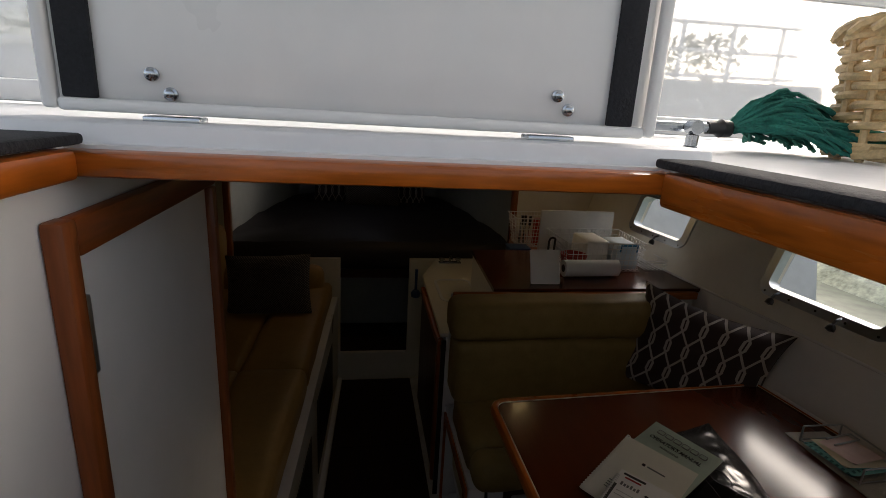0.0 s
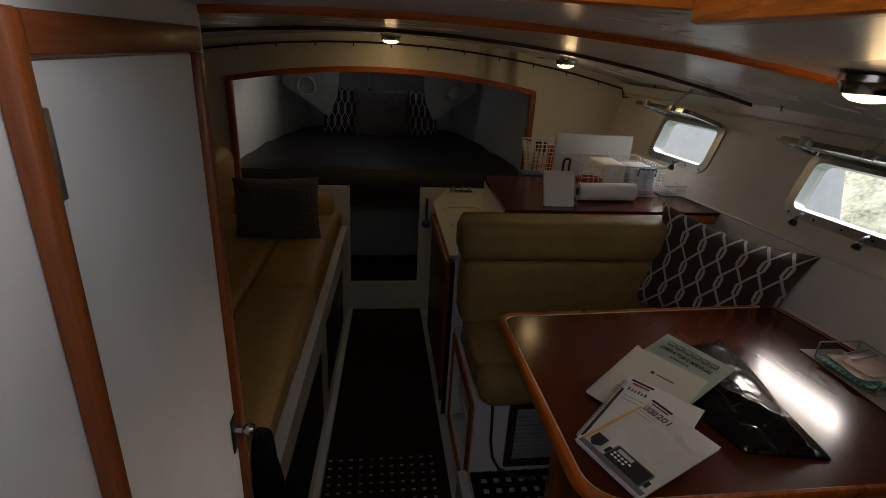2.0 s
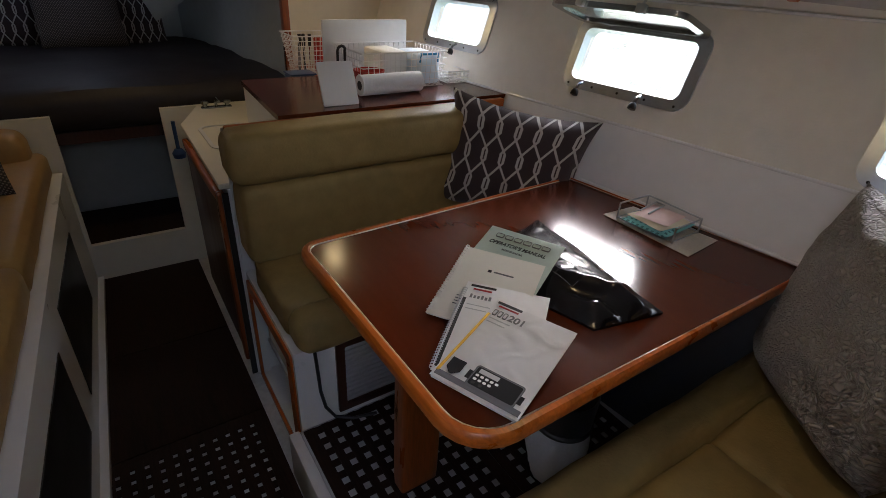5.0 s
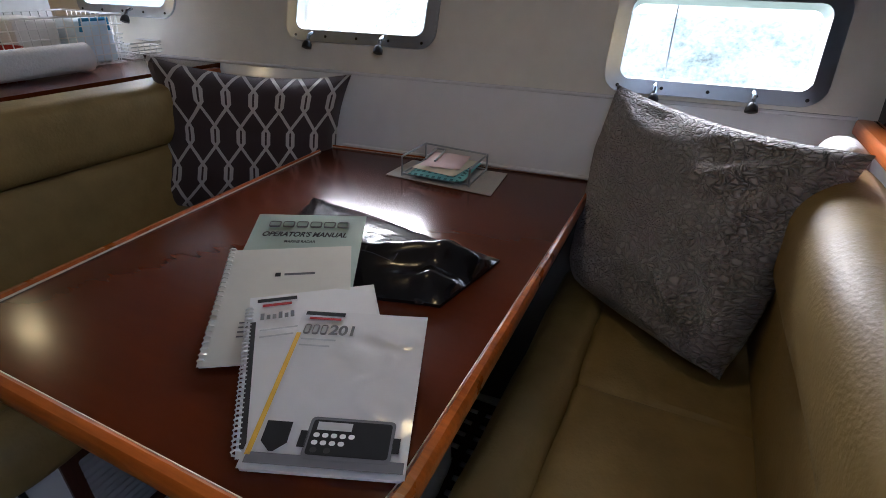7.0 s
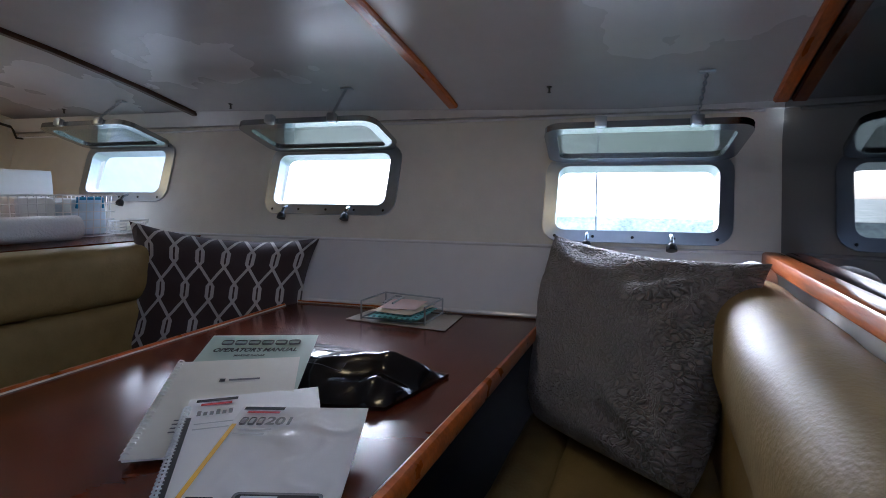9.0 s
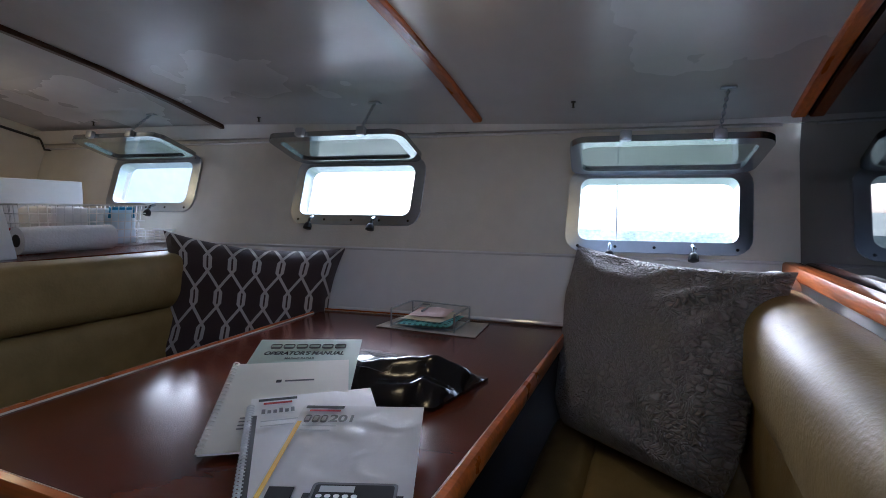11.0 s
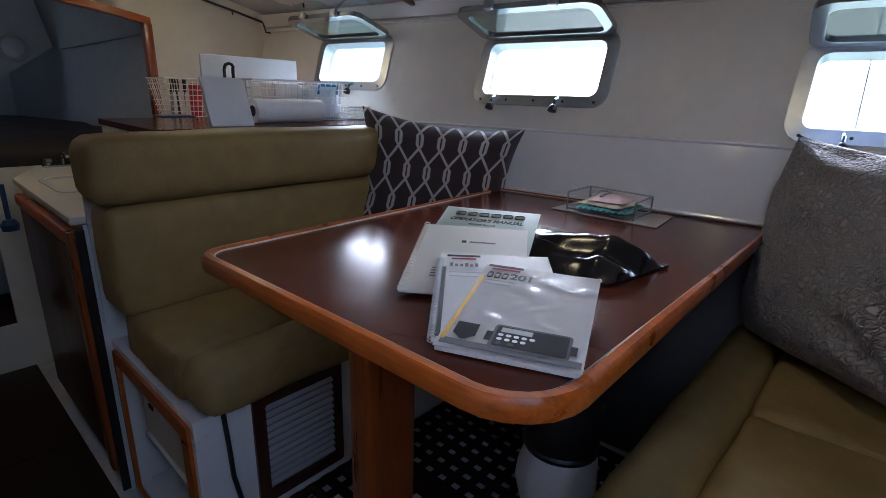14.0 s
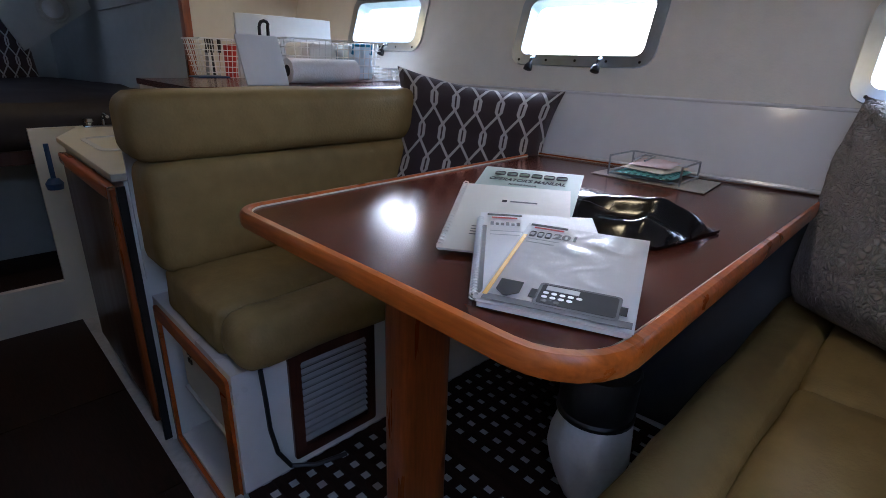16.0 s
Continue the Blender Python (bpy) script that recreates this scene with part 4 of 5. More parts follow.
def lettering(ob, text, x, y, size, material, z=0.0023, squeeze=1.0, bold=0.0, slant=0.0):
    c = bpy.data.curves.new("lettering", "FONT")
    c.body, c.size, c.extrude, c.offset, c.shear = text, size, 0.0001, bold, slant
    tmp = bpy.data.objects.new("lettering", c)
    scene.collection.objects.link(tmp)
    me = bpy.data.meshes.new_from_object(tmp.evaluated_get(bpy.context.evaluated_depsgraph_get()))
    bpy.data.objects.remove(tmp)
    me.materials.append(material)
    t = new("lettering", me)
    t.parent, t.location, t.scale = ob, (x, y, z), (squeeze, 1, 1)
    return t


fur = booklet("manual", "pale green operator's manual lying on the stack", (1.045, 1.805), (0.436, -0.9), None, 0.940, 1.004, 0.21, 0.297, 0.006, GREEN_CARD)
lettering(fur, "OPERATOR'S MANUAL", 0.022, 0.228, 0.0185, INK, squeeze=0.84, bold=0.0006, slant=0.25)
lettering(fur, "MARINE RADAR", 0.068, 0.210, 0.010, INK, squeeze=0.8, bold=0.0002)
for i in range(6):
    x = 0.028 + i * 0.026
    part("logo_shape", ring([(x + 0.011 + a, 0.266 + b) for a, b in round_rect(0.022, 0.017, 0.004, 3)], [(x + 0.011 + a, 0.266 + b) for a, b in round_rect(0.0185, 0.0135, 0.003, 3)], Matrix(), 0.0019, 0.0025), GREY_INK, fur)
tim = booklet("manual", "ivory comb-bound manual with small print", (0.984, 1.756), (0.547, -0.837), None, 0.936, 0.990, 0.21, 0.249, 0.006, IVORY)
flat("small_logo", tim, 0.085, 0.094, 0.175, 0.184, INK)
flat("print_bar", tim, 0.10, 0.15, 0.177, 0.182, GREY_INK)
for i in range(4):
    flat("print_bar", tim, 0.045, 0.09 + 0.01 * (i % 2), 0.075 - i * 0.009, 0.078 - i * 0.009, GREY_INK)
for i in range(24):
    part("comb_ring", tube([(0.004 + 0.006 * math.cos(a), 0.012 + i * 0.0104, -0.004 + 0.007 * math.sin(a)) for a in (0, 0.9, 1.8, 2.7, 3.6, 4.5, 5.4)], 0.0016, 5, closed=True), IVORY, tim)
rd = booklet("manual", "white spiral-bound manual under the sleeved one", (0.899, 1.598), (0.64, -0.77), None, 0.931, 0.966, 0.196, 0.285, 0.005, WHITE_PAPER)
flat("print_bar", rd, 0.012, 0.072, 0.268, 0.276, INK)
flat("print_bar", rd, 0.020, 0.064, 0.257, 0.263, RED_INK)
for i in range(6):
    flat("print_bar", rd, 0.018 + i * 0.0088, 0.0235 + i * 0.0088, 0.228, 0.242 if i in (0, 3, 5) else 0.238, GREY_INK)
flat("print_bar", rd, 0.018, 0.080, 0.204, 0.207, PALE_INK)
flat("print_bar", rd, 0.018, 0.066, 0.190, 0.193, PALE_INK)
flat("spine_strip", rd, 0.004, 0.012, 0.01, 0.225, BLACK)
for i in range(34):
    part("spiral_ring", tube([(0.001 + 0.0065 * math.cos(a), 0.01 + i * 0.0075, -0.003 + 0.0065 * math.sin(a)) for a in (0, 0.9, 1.8, 2.7, 3.6, 4.5, 5.4)], 0.0014, 5, closed=True), WIRE_WHITE, rd)
ray = booklet("manual", "white manual in a crinkled clear sleeve with a radio picture", (0.889, 1.586), (0.37, -0.93), None, 0.935, 0.966, 0.191, 0.262, 0.010, SLEEVE)
flat("yellow_strip", ray, 0.004, 0.0105, 0.016, 0.212, YELLOW)
flat("print_bar", ray, 0.006, 0.066, 0.250, 0.258, INK)
flat("print_bar", ray, 0.014, 0.062, 0.241, 0.246, RED_INK)
lettering(ray, "201", 0.050, 0.212, 0.027, GREY_INK, bold=0.0008)
for x in (0.012, 0.0245, 0.037):
    part("wordmark_stroke", ring([(x + 0.0048 + a, 0.2215 + b) for a, b in round_rect(0.0095, 0.019, 0.003, 2)], [(x + 0.0048 + a, 0.2215 + b) for a, b in round_rect(0.0062, 0.0157, 0.002, 2)], Matrix(), 0.0019, 0.0025), GREY_INK, ray)
flat("print_bar", ray, 0.014, 0.064, 0.199, 0.202, PALE_INK)
flat("print_bar", ray, 0.014, 0.058, 0.187, 0.190, PALE_INK)
flat("picture_base", ray, 0.006, 0.188, 0.006, 0.020, GREY_INK)
flat("picture_radio", ray, 0.068, 0.172, 0.016, 0.072, GREY_INK, 0.0026, 0.006)
flat("picture_face", ray, 0.072, 0.168, 0.021, 0.068, INK, 0.0029, 0.004)
flat("picture_display", ray, 0.078, 0.120, 0.054, 0.065, PALE_INK, 0.0032)
for row, (count, y) in enumerate(((5, 0.044), (4, 0.034))):
    for i in range(count):
        flat("picture_key", ray, 0.076 + i * 0.0105, 0.0835 + i * 0.0105, y, y + 0.006, WHITE_PAPER, 0.0032, 0.0028)
for i in range(2):
    flat("picture_knob", ray, 0.077 + i * 0.016, 0.085 + i * 0.016, 0.024, 0.031, BLACK, 0.0032, 0.0034)
flat("picture_lug", ray, 0.060, 0.070, 0.030, 0.052, INK, 0.0026)
flat("picture_lug", ray, 0.171, 0.180, 0.030, 0.050, INK, 0.0026)
part("picture_microphone", prism([(0.016, 0.062, 0.0026), (0.047, 0.062, 0.0026), (0.048, 0.034, 0.0026), (0.035, 0.022, 0.0026), (0.030, 0.022, 0.0026), (0.017, 0.034, 0.0026)], (0, 0, 0.0006)), INK, ray)

VINYL = mat("shiny_black_vinyl", (0.008, 0.008, 0.010), 0.2, var=0.2, bump=0.1, bscale=9, coat=0.0, rvar=0.08, spec=0.4, crease=(0.5, 9.0, 0.004))


# pouch corners on the table: aft inner, aft outer, forward outer, forward inner
POUCH = [Vector((1.285, 1.525)), Vector((1.482, 1.488)), Vector((1.56, 2.01)), Vector((1.20, 1.90))]


def pouch_height(a, b):
    """Height of the pouch over the table; a: aft to forward, b: aisle side to hull side, both 0 to 1."""
    rim = max(0.0, 1 - (2 * a - 1) ** 8) * max(0.0, 1 - (2 * b - 1) ** 6)
    body = 0.046 * (math.sin(math.pi * min(1.0, b * 0.95 + 0.03)) ** 0.8) * (0.55 + 0.45 * math.sin(math.pi * min(1.0, 0.15 + a)))
    if a < 0.5:
        k = (0.5 - a) / 0.5
        body += k * 0.020 * math.exp(-((b - 0.48 - 0.9 * (0.28 - a)) / 0.10) ** 2)
        body -= k * 0.022 * math.exp(-((b - 0.27 - 0.6 * (0.30 - a)) / 0.11) ** 2)
        body += k * 0.012 * math.exp(-((a - 0.10 - 0.10 * b) / 0.035) ** 2)
    rough = 0.005 * noise.noise(Vector((a * 6.1, b * 3.3, 4.0))) + 0.002 * noise.noise(Vector((a * 17, b * 9, 1.0)))
    return max(0.0, rim ** 0.6 * (body + rough)) + 0.006


def pouch_spot(a, b, lift=0.0):
    p = POUCH[0].lerp(POUCH[1], b).lerp(POUCH[3].lerp(POUCH[2], b), a)
    q = p + Vector((0.006 * math.sin(9 * a + 2), 0.004 * math.sin(7 * b))) * (4 * a * (1 - a)) - Vector((1.38, 1.73))
    return (q.x, q.y, pouch_height(a, b) + lift)


bm = bmesh.new()
N = 56
grid = [[bm.verts.new(pouch_spot(i / N, j / N)) for j in range(N + 1)] for i in range(N + 1)]
for i in range(N):
    for j in range(N):
        bm.faces.new((grid[i][j], grid[i][j + 1], grid[i + 1][j + 1], grid[i + 1][j]))
rim = [grid[i][0] for i in range(N + 1)] + [grid[N][j] for j in range(1, N + 1)] + [grid[i][N] for i in range(N - 1, -1, -1)] + [grid[0][j] for j in range(N - 1, 0, -1)]
low = [bm.verts.new((v.co.x, v.co.y, 0.0)) for v in rim]
for k in range(len(rim)):
    q = (k + 1) % len(rim)
    bm.faces.new((rim[k], rim[q], low[q], low[k]))
bm.faces.new(low)
bag = part("document_pouch", bm, VINYL)
bag.location = (1.38, 1.73, 0.9245)
em = part("emblem", tube([pouch_spot(0.30 + 0.30 * u, 0.30 + 0.30 * v, 0.0012) for u, v in [(0, 0), (0.33, 0), (0.67, 0), (1, 0), (1, 0.5), (1, 1), (0.67, 1), (0.33, 1), (0, 1), (0, 0.5)]], 0.0006, 5, closed=True), GREY_INK, bag)
part("emblem_oval", tube([pouch_spot(0.45 + 0.09 * math.cos(k * 0.3927), 0.45 + 0.085 * math.sin(k * 0.3927), 0.0014) for k in range(16)], 0.0010, 5, closed=True), GREY_INK, em)
tagged(bag, "shiny black vinyl document pouch lying under the manuals", "pouch")

# ---- napkin tray ----
MAT_GREY = mat("grey_woven_mat", (0.45, 0.43, 0.40), 0.8, var=0.1, scale=20, bump=0.5, bscale=160)
tagged(part("place_mat", prism([(1.797, 1.946, 0.9245), (1.795, 1.628, 0.9245), (1.975, 1.645, 0.9245), (1.945, 1.94, 0.9245)], (0, 0, 0.002)), MAT_GREY), "grey woven mat on the mahogany table", "mat")
tray = empty("napkin_tray", "black wire tray holding paper napkins", "tray", 1.885, 1.80, 0.927)
for x, y, h in ((-0.075, 0.1, 0.055), (-0.065, -0.1, 0.05), (0.07, 0.1, 0.055), (0.075, -0.095, 0.05)):
    part("post", tube([(x, y, 0), (x, y, h)], 0.003, 6), DULL_STEEL, tray)
part("rail", tube([(-0.075, 0.1, 0.055), (0.07, 0.1, 0.055)], 0.0028, 6), DULL_STEEL, tray)
part("rail", tube([(-0.065, -0.1, 0.05), (0.075, -0.095, 0.05)], 0.0028, 6), DULL_STEEL, tray)
part("rail", tube([(0.07, 0.1, 0.055), (0.075, -0.095, 0.05)], 0.0028, 6), DULL_STEEL, tray)
part("rail", tube([(-0.075, 0.1, 0.006), (-0.065, -0.1, 0.006), (0.075, -0.095, 0.006), (0.07, 0.1, 0.006)], 0.0028, 6, closed=True), DULL_STEEL, tray)
part("weight_arm", tube([(-0.05, 0.01, 0.05), (0.06, 0.03, 0.048), (0.06, 0.06, 0.048), (-0.05, 0.04, 0.05)], 0.003, 6), DULL_STEEL, tray)
TEAL = fabric("teal_check_paper", lambda n, l, p, u, v, uv, op: l.new(mix_colors(n, l, op("MULTIPLY", op("LESS_THAN", op("FRACT", op("MULTIPLY", u, 9)), 0.5), op("LESS_THAN", op("FRACT", op("MULTIPLY", v, 9)), 0.5)), (0.20, 0.58, 0.62), (0.04, 0.20, 0.24)), p.inputs["Base Color"]))
PINK = mat("pink_paper", (0.80, 0.62, 0.62), 0.8, var=0.05)
BUFF = mat("buff_paper", (0.78, 0.74, 0.60), 0.8, var=0.05)
for i, (mt, lab, rz, w, z) in enumerate(((TEAL, "teal checked paper napkins in the tray", 4, 0.175, 0.942), (BUFF, "buff paper napkins stacked in the tray", -5, 0.15, 0.954), (PINK, "pink paper napkins on top of the stack", 8, 0.125, 0.965))):
    nb = part("paper_napkin", pillow_mesh(w, w * 0.9, 0.014, 10, 0.0, i * 3.0, 0.002), mt)
    nb.matrix_world = Matrix.Translation((1.885, 1.80, z)) @ Matrix.Rotation(radians(rz), 4, "Z") @ Matrix.Rotation(radians(90), 4, "X")
    tagged(nb, lab, "napkins")

# ---- things on the galley shelf ----
SZ = 0.89 + 0.239
WIRE = mat("white_coated_wire", (0.78, 0.78, 0.78), 0.4)
RED = mat("red_plastic", (0.42, 0.03, 0.02), 0.4)
BLUE = mat("blue_plastic", (0.02, 0.06, 0.17), 0.35)
CYAN = mat("turquoise_plastic", (0.02, 0.22, 0.42), 0.35)
CLEAR = mat("frosted_clear_plastic", (0.72, 0.82, 0.90), 0.3, var=0.04)
WHITE_PLASTIC = mat("white_plastic", (0.80, 0.80, 0.79), 0.45, var=0.03, bump=0.05)


LZ = 1.094


def wire_basket(label, x0, x1, y0, y1, h, flare, step, z=SZ):
    cx, cy = (x0 + x1) / 2, (y0 + y1) / 2
    b = empty("wire_basket", label, "basket", cx, cy, z)
    def at(u, v, k):
        f = 1 - flare * (1 - k)
        return (u * (x1 - x0) / 2 * f, v * (y1 - y0) / 2 * f, 0.003 + k * h)
    levels = max(4, int(h / step))
    for i in range(levels + 1):
        k = i / levels
        part("wire_hoop", tube([at(-1, -1, k), at(1, -1, k), at(1, 1, k), at(-1, 1, k)], 0.0032 if i == levels else 0.0018, 5, closed=True), WIRE, b)
    for axis, ln in ((0, x1 - x0), (1, y1 - y0)):
        n = int(ln / step)
        for i in range(1, n):
            a = -1 + 2 * i / n
            pts = [at(a, -1, 1), at(a, -1, 0), at(a, 1, 0), at(a, 1, 1)] if axis == 0 else [at(-1, a, 1), at(-1, a, 0), at(1, a, 0), at(1, a, 1)]
            part("wire", tube(pts, 0.0018, 5), WIRE, b)
    return b


wire_basket("large white wire basket of galley things", 1.43, 1.86, 3.02, 3.34, 0.15, 0.06, 0.026)
wire_basket("small white wire basket of utensils", 1.33, 1.58, 3.58, 3.80, 0.185, 0.25, 0.022, LZ)
wire_basket("low white wire rack beside the basket", 1.89, 2.01, 3.05, 3.25, 0.05, 0.0, 0.02)
tagged(part("chopping_board", soft_box(1.40, 1.845, 3.375, 3.39, SZ, SZ + 0.25, r=0.006, puff=0, cuts=5), WHITE_PLASTIC), "white plastic chopping board standing behind the basket", "board")
cs = part("cutting_sheet", soft_box(-0.073, 0.073, 0, 0.012, 0, 0.165, r=0.005, puff=0.001, cuts=6), WHITE_PLASTIC)
cs.matrix_world = pose(1.257, 2.835, SZ, -22)
tagged(cs, "white plastic sheet leaning at the shelf front", "sheet")
hk = tagged(part("utensil_hook", tube([(1.297, 2.96, SZ), (1.297, 2.955, SZ + 0.18)] + [(1.312 - 0.015 * math.cos(a), 2.95, SZ + 0.185 + 0.014 * math.sin(a)) for a in (0.3, 0.8, 1.57, 2.3, 2.8)] + [(1.327, 2.955, SZ + 0.18), (1.327, 2.96, SZ)], 0.0055, 8), BLACK), "black looped handle standing behind the white sheet", "hook")
roll = empty("paper_towel_roll", "white paper towel roll lying on the shelf", "paper towel", 1.385, 2.95, SZ)
part("sheet_roll", lathe([(0.02, 0.0), (0.042, 0.0), (0.042, 0.29), (0.02, 0.29)], pose(0, 0.0, 0.043, 0, 90, 2), 28), TOWEL, roll)
part("core", lathe([(0.0195, -0.001), (0.0195, 0.001), (0.0, 0.001)], pose(0, 0, 0.043, 0, 90, 2), 16), BLACK, roll, "dark end of the core")
bx = empty("storage_box", "blue plastic lunch box on the wooden shelf", "box", 1.32, 3.495, LZ)
part("body", soft_box(-0.062, 0.062, -0.055, 0.055, 0, 0.03, r=0.01, puff=0, cuts=5), BLUE, bx)
part("lid", soft_box(-0.065, 0.065, -0.058, 0.058, 0.03, 0.04, r=0.0045, puff=0, cuts=4), BLUE, bx)
tub = empty("storage_tub", "clear plastic tub with turquoise clip handles", "tub", 1.77, 3.13, SZ + 0.006)
part("body", soft_box(-0.065, 0.065, -0.09, 0.10, 0.0, 0.135, r=0.015, puff=0, cuts=5), CLEAR, tub)
part("handle", tube([(-0.045, -0.096, 0.10), (-0.045, -0.10, 0.135), (0.045, -0.10, 0.135), (0.045, -0.096, 0.10)], 0.006, 6), CYAN, tub, "turquoise clip")
tub2 = empty("storage_tub", "frosted white plastic tub inside the basket", "tub", 1.63, 3.20, SZ + 0.006)
part("body", soft_box(-0.065, 0.065, -0.10, 0.10, 0.0, 0.14, r=0.015, puff=0, cuts=5), WHITE_PLASTIC, tub2)
tagged(part("bowl", lathe([(0.035, 0.006), (0.06, 0.03), (0.07, 0.075), (0.066, 0.075), (0.055, 0.03), (0.0, 0.012)], pose(1.50, 3.10, SZ), 24), RED), "red plastic bowl inside the wire basket", "bowl")
tagged(part("can", lathe([(0.032, 0.006), (0.032, 0.165), (0.028, 0.17), (0.0, 0.17)], pose(1.50, 3.68, LZ), 20), RED), "red tall can among the utensils", "can")
tagged(part("bottle", lathe([(0.026, 0.006), (0.026, 0.10), (0.014, 0.12), (0.014, 0.145), (0.0, 0.146)], pose(1.53, 3.63, LZ), 18), WHITE_PLASTIC), "white plastic bottle among the utensils", "bottle")
for k, x in enumerate((1.375, 1.405, 1.43)):
    kn = empty("utensil", "steel utensil with black handle in the wire basket", "utensil", x, 3.66, LZ + 0.012, group="utensils in the basket")
    part("blade", box(-0.007, 0.007, -0.001, 0.001, 0.0, 0.12), STEEL, kn)
    part("handle", tube([(0, 0, 0.12), (0.004, 0, 0.15), (0.0, 0, 0.178)], 0.009, 8), BLACK, kn, "black handle")
    kn.rotation_euler = (0.08 * k - 0.1, 0.1 - 0.07 * k, 0.5 * k)
tagged(part("spice_shelf", prism([(1.225, 3.425, LZ - 0.03), (1.41, 3.945, LZ - 0.03), (1.90, 3.945, LZ - 0.03), (1.90, 3.425, LZ - 0.03)], (0, 0, 0.03), bev=0.004), TEAK), "varnished wooden shelf under the utensil basket", "shelf")

# sink, tap and sponge on the lower counter
tap = empty("sink_tap", "chrome twin-handled tap beside the sink", "tap", 0.98, 3.87, 0.905)
part("spout", tube([(0, 0, 0.0), (0, 0, 0.035), (0, -0.03, 0.055), (0, -0.09, 0.05)], 0.007, 8), STEEL, tap)
for x in (-0.055, 0.055):
    part("handle", lathe([(0.012, 0), (0.012, 0.02), (0.02, 0.024), (0.02, 0.036), (0.0, 0.04)], pose(x, 0, 0), 12), STEEL, tap, "chrome turn handle")
part("base", box(-0.075, 0.075, -0.018, 0.018, 0, 0.008, 0.003), STEEL, tap)
tagged(part("sink_bowl", ring(round_rect(0.22, 0.36, 0.05), round_rect(0.19, 0.33, 0.04), pose(0.93, 3.35, 0.906), -0.0005, 0.006), GELCOAT), "white moulded rim of the galley sink", "sink")
br = empty("dish_brush", "blue dish brush hanging at the counter end", "brush", 0.765, 3.925, 0.64)
part("handle", tube([(0, 0, 0.20), (0, 0, 0.05)], 0.010, 8), BLUE, br)
part("head", lathe([(0.0, 0), (0.03, 0.004), (0.034, 0.03), (0.02, 0.05), (0.0, 0.055)], None, 16), BLUE, br)

# ---- partition door beside the companionway ----
DOOR_TEAK = mat("red_brown_teak_upright", (0.19, 0.047, 0.009), 0.4, var=0.4, scale=2.2, grain=2, bump=0.1, bscale=12, coat=0.1, spec=0.35)
DOOR_TEAK_Y = mat("red_brown_teak_fore_aft", (0.19, 0.047, 0.009), 0.4, var=0.4, scale=2.2, grain=1, bump=0.1, bscale=12, coat=0.1, spec=0.35)
door = empty("door_1", "white laminate cabin door in a varnished teak frame", "door", 0.098, 1.44, 0.0)
part("leaf", box(0.0, 0.008, -0.225, 0.222, 0.13, 1.741), DOOR_WHITE, door)
part("near_post", box(0.0, 0.022, -0.253, -0.227, 0.0, 1.786, 0.005), DOOR_TEAK, door)
part("far_post", box(0.0, 0.022, 0.224, 0.25, 0.0, 1.743, 0.004), DOOR_TEAK, door)
part("head_rail", box(0.0, 0.021, -0.2265, 0.25, 1.745, 1.785, 0.005), DOOR_TEAK_Y, door)
part("sill", box(0.0, 0.02, -0.206, 0.222, 0.08, 0.128, 0.004), TEAK_Y, door)
for z in (1.655, 0.95):
    part("hinge", box(0.008, 0.014, -0.224, -0.206, z - 0.045, z + 0.045, 0.002), DULL_STEEL, door, "dull steel butt hinge")
lock = part("lock_plate", box(0.009, 0.013, 0.185, 0.219, 0.90, 0.99, 0.002), BLACK, door, "black lock plate")
part("knob", lathe([(0.008, 0.0), (0.007, 0.018), (0.012, 0.024), (0.014, 0.034), (0.011, 0.042), (0.0, 0.044)], pose(0.012, 0.202, 0.955, 0, 90, 0), 16), STEEL, lock, "chrome knob")
tagged(door, kind="structure")
BLACK_CLOTH = mat("black_cloth", (0.007, 0.007, 0.008), 0.95, var=0.3, scale=12, bump=0.5, bscale=60, spec=0.1)
hb = empty("hanging_bag", "black cloth bag hanging at the partition end", "bag", 0.115, 1.79, 0.30)
bm = soft_box(-0.03, 0.06, -0.025, 0.10, 0.0, 0.50, r=0.03, puff=0.014, cuts=12)
for v in bm.verts:
    k = 1 - 0.75 * max(0.0, v.co.z / 0.5 - 0.25) ** 1.3
    v.co.x, v.co.y = v.co.x * k, v.co.y * k
part("cloth", bm, BLACK_CLOTH, hb)
part("cord", tube([(0.0, 0.0, 0.48), (-0.005, -0.008, 0.545)], 0.004, 6), BLACK, hb)

# ---- seat base fittings: framed recess with air unit, louvred vent, cable ----
fr = part("recess_frame", ring([(a, b) for a, b in round_rect(0.52, 0.50, 0.012, 3)], [(a, b) for a, b in round_rect(0.455, 0.435, 0.01, 3)], Matrix(((0, 0, -1, 0.0), (1, 0, 0, 0.275), (0, 1, 0, 0.268), (0, 0, 0, 1))), 0.0005, 0.012), TEAK_Y, seat_base, "varnished teak frame")
part("recess_back", box(0.16, 0.17, 0.03, 0.53, 0.0, 0.50), GELCOAT, seat_base)
part("recess_floor", box(0.03, 0.16, 0.03, 0.53, 0.03, 0.045), GELCOAT, seat_base)
part("recess_end", box(0.03, 0.172, 0.531, 0.541, 0.0, 0.50), GELCOAT, seat_base)
TAUPE = mat("taupe_plastic", (0.30, 0.27, 0.24), 0.5, var=0.08, bump=0.05)
part("lower_panel", hexa([(0.035, 0.06, 0.23), (0.035, 0.49, 0.23), (0.11, 0.49, 0.05), (0.11, 0.06, 0.05), (0.158, 0.06, 0.23), (0.158, 0.49, 0.23), (0.158, 0.49, 0.05), (0.158, 0.06, 0.05)]), TAUPE, seat_base, "taupe plastic lower panel")
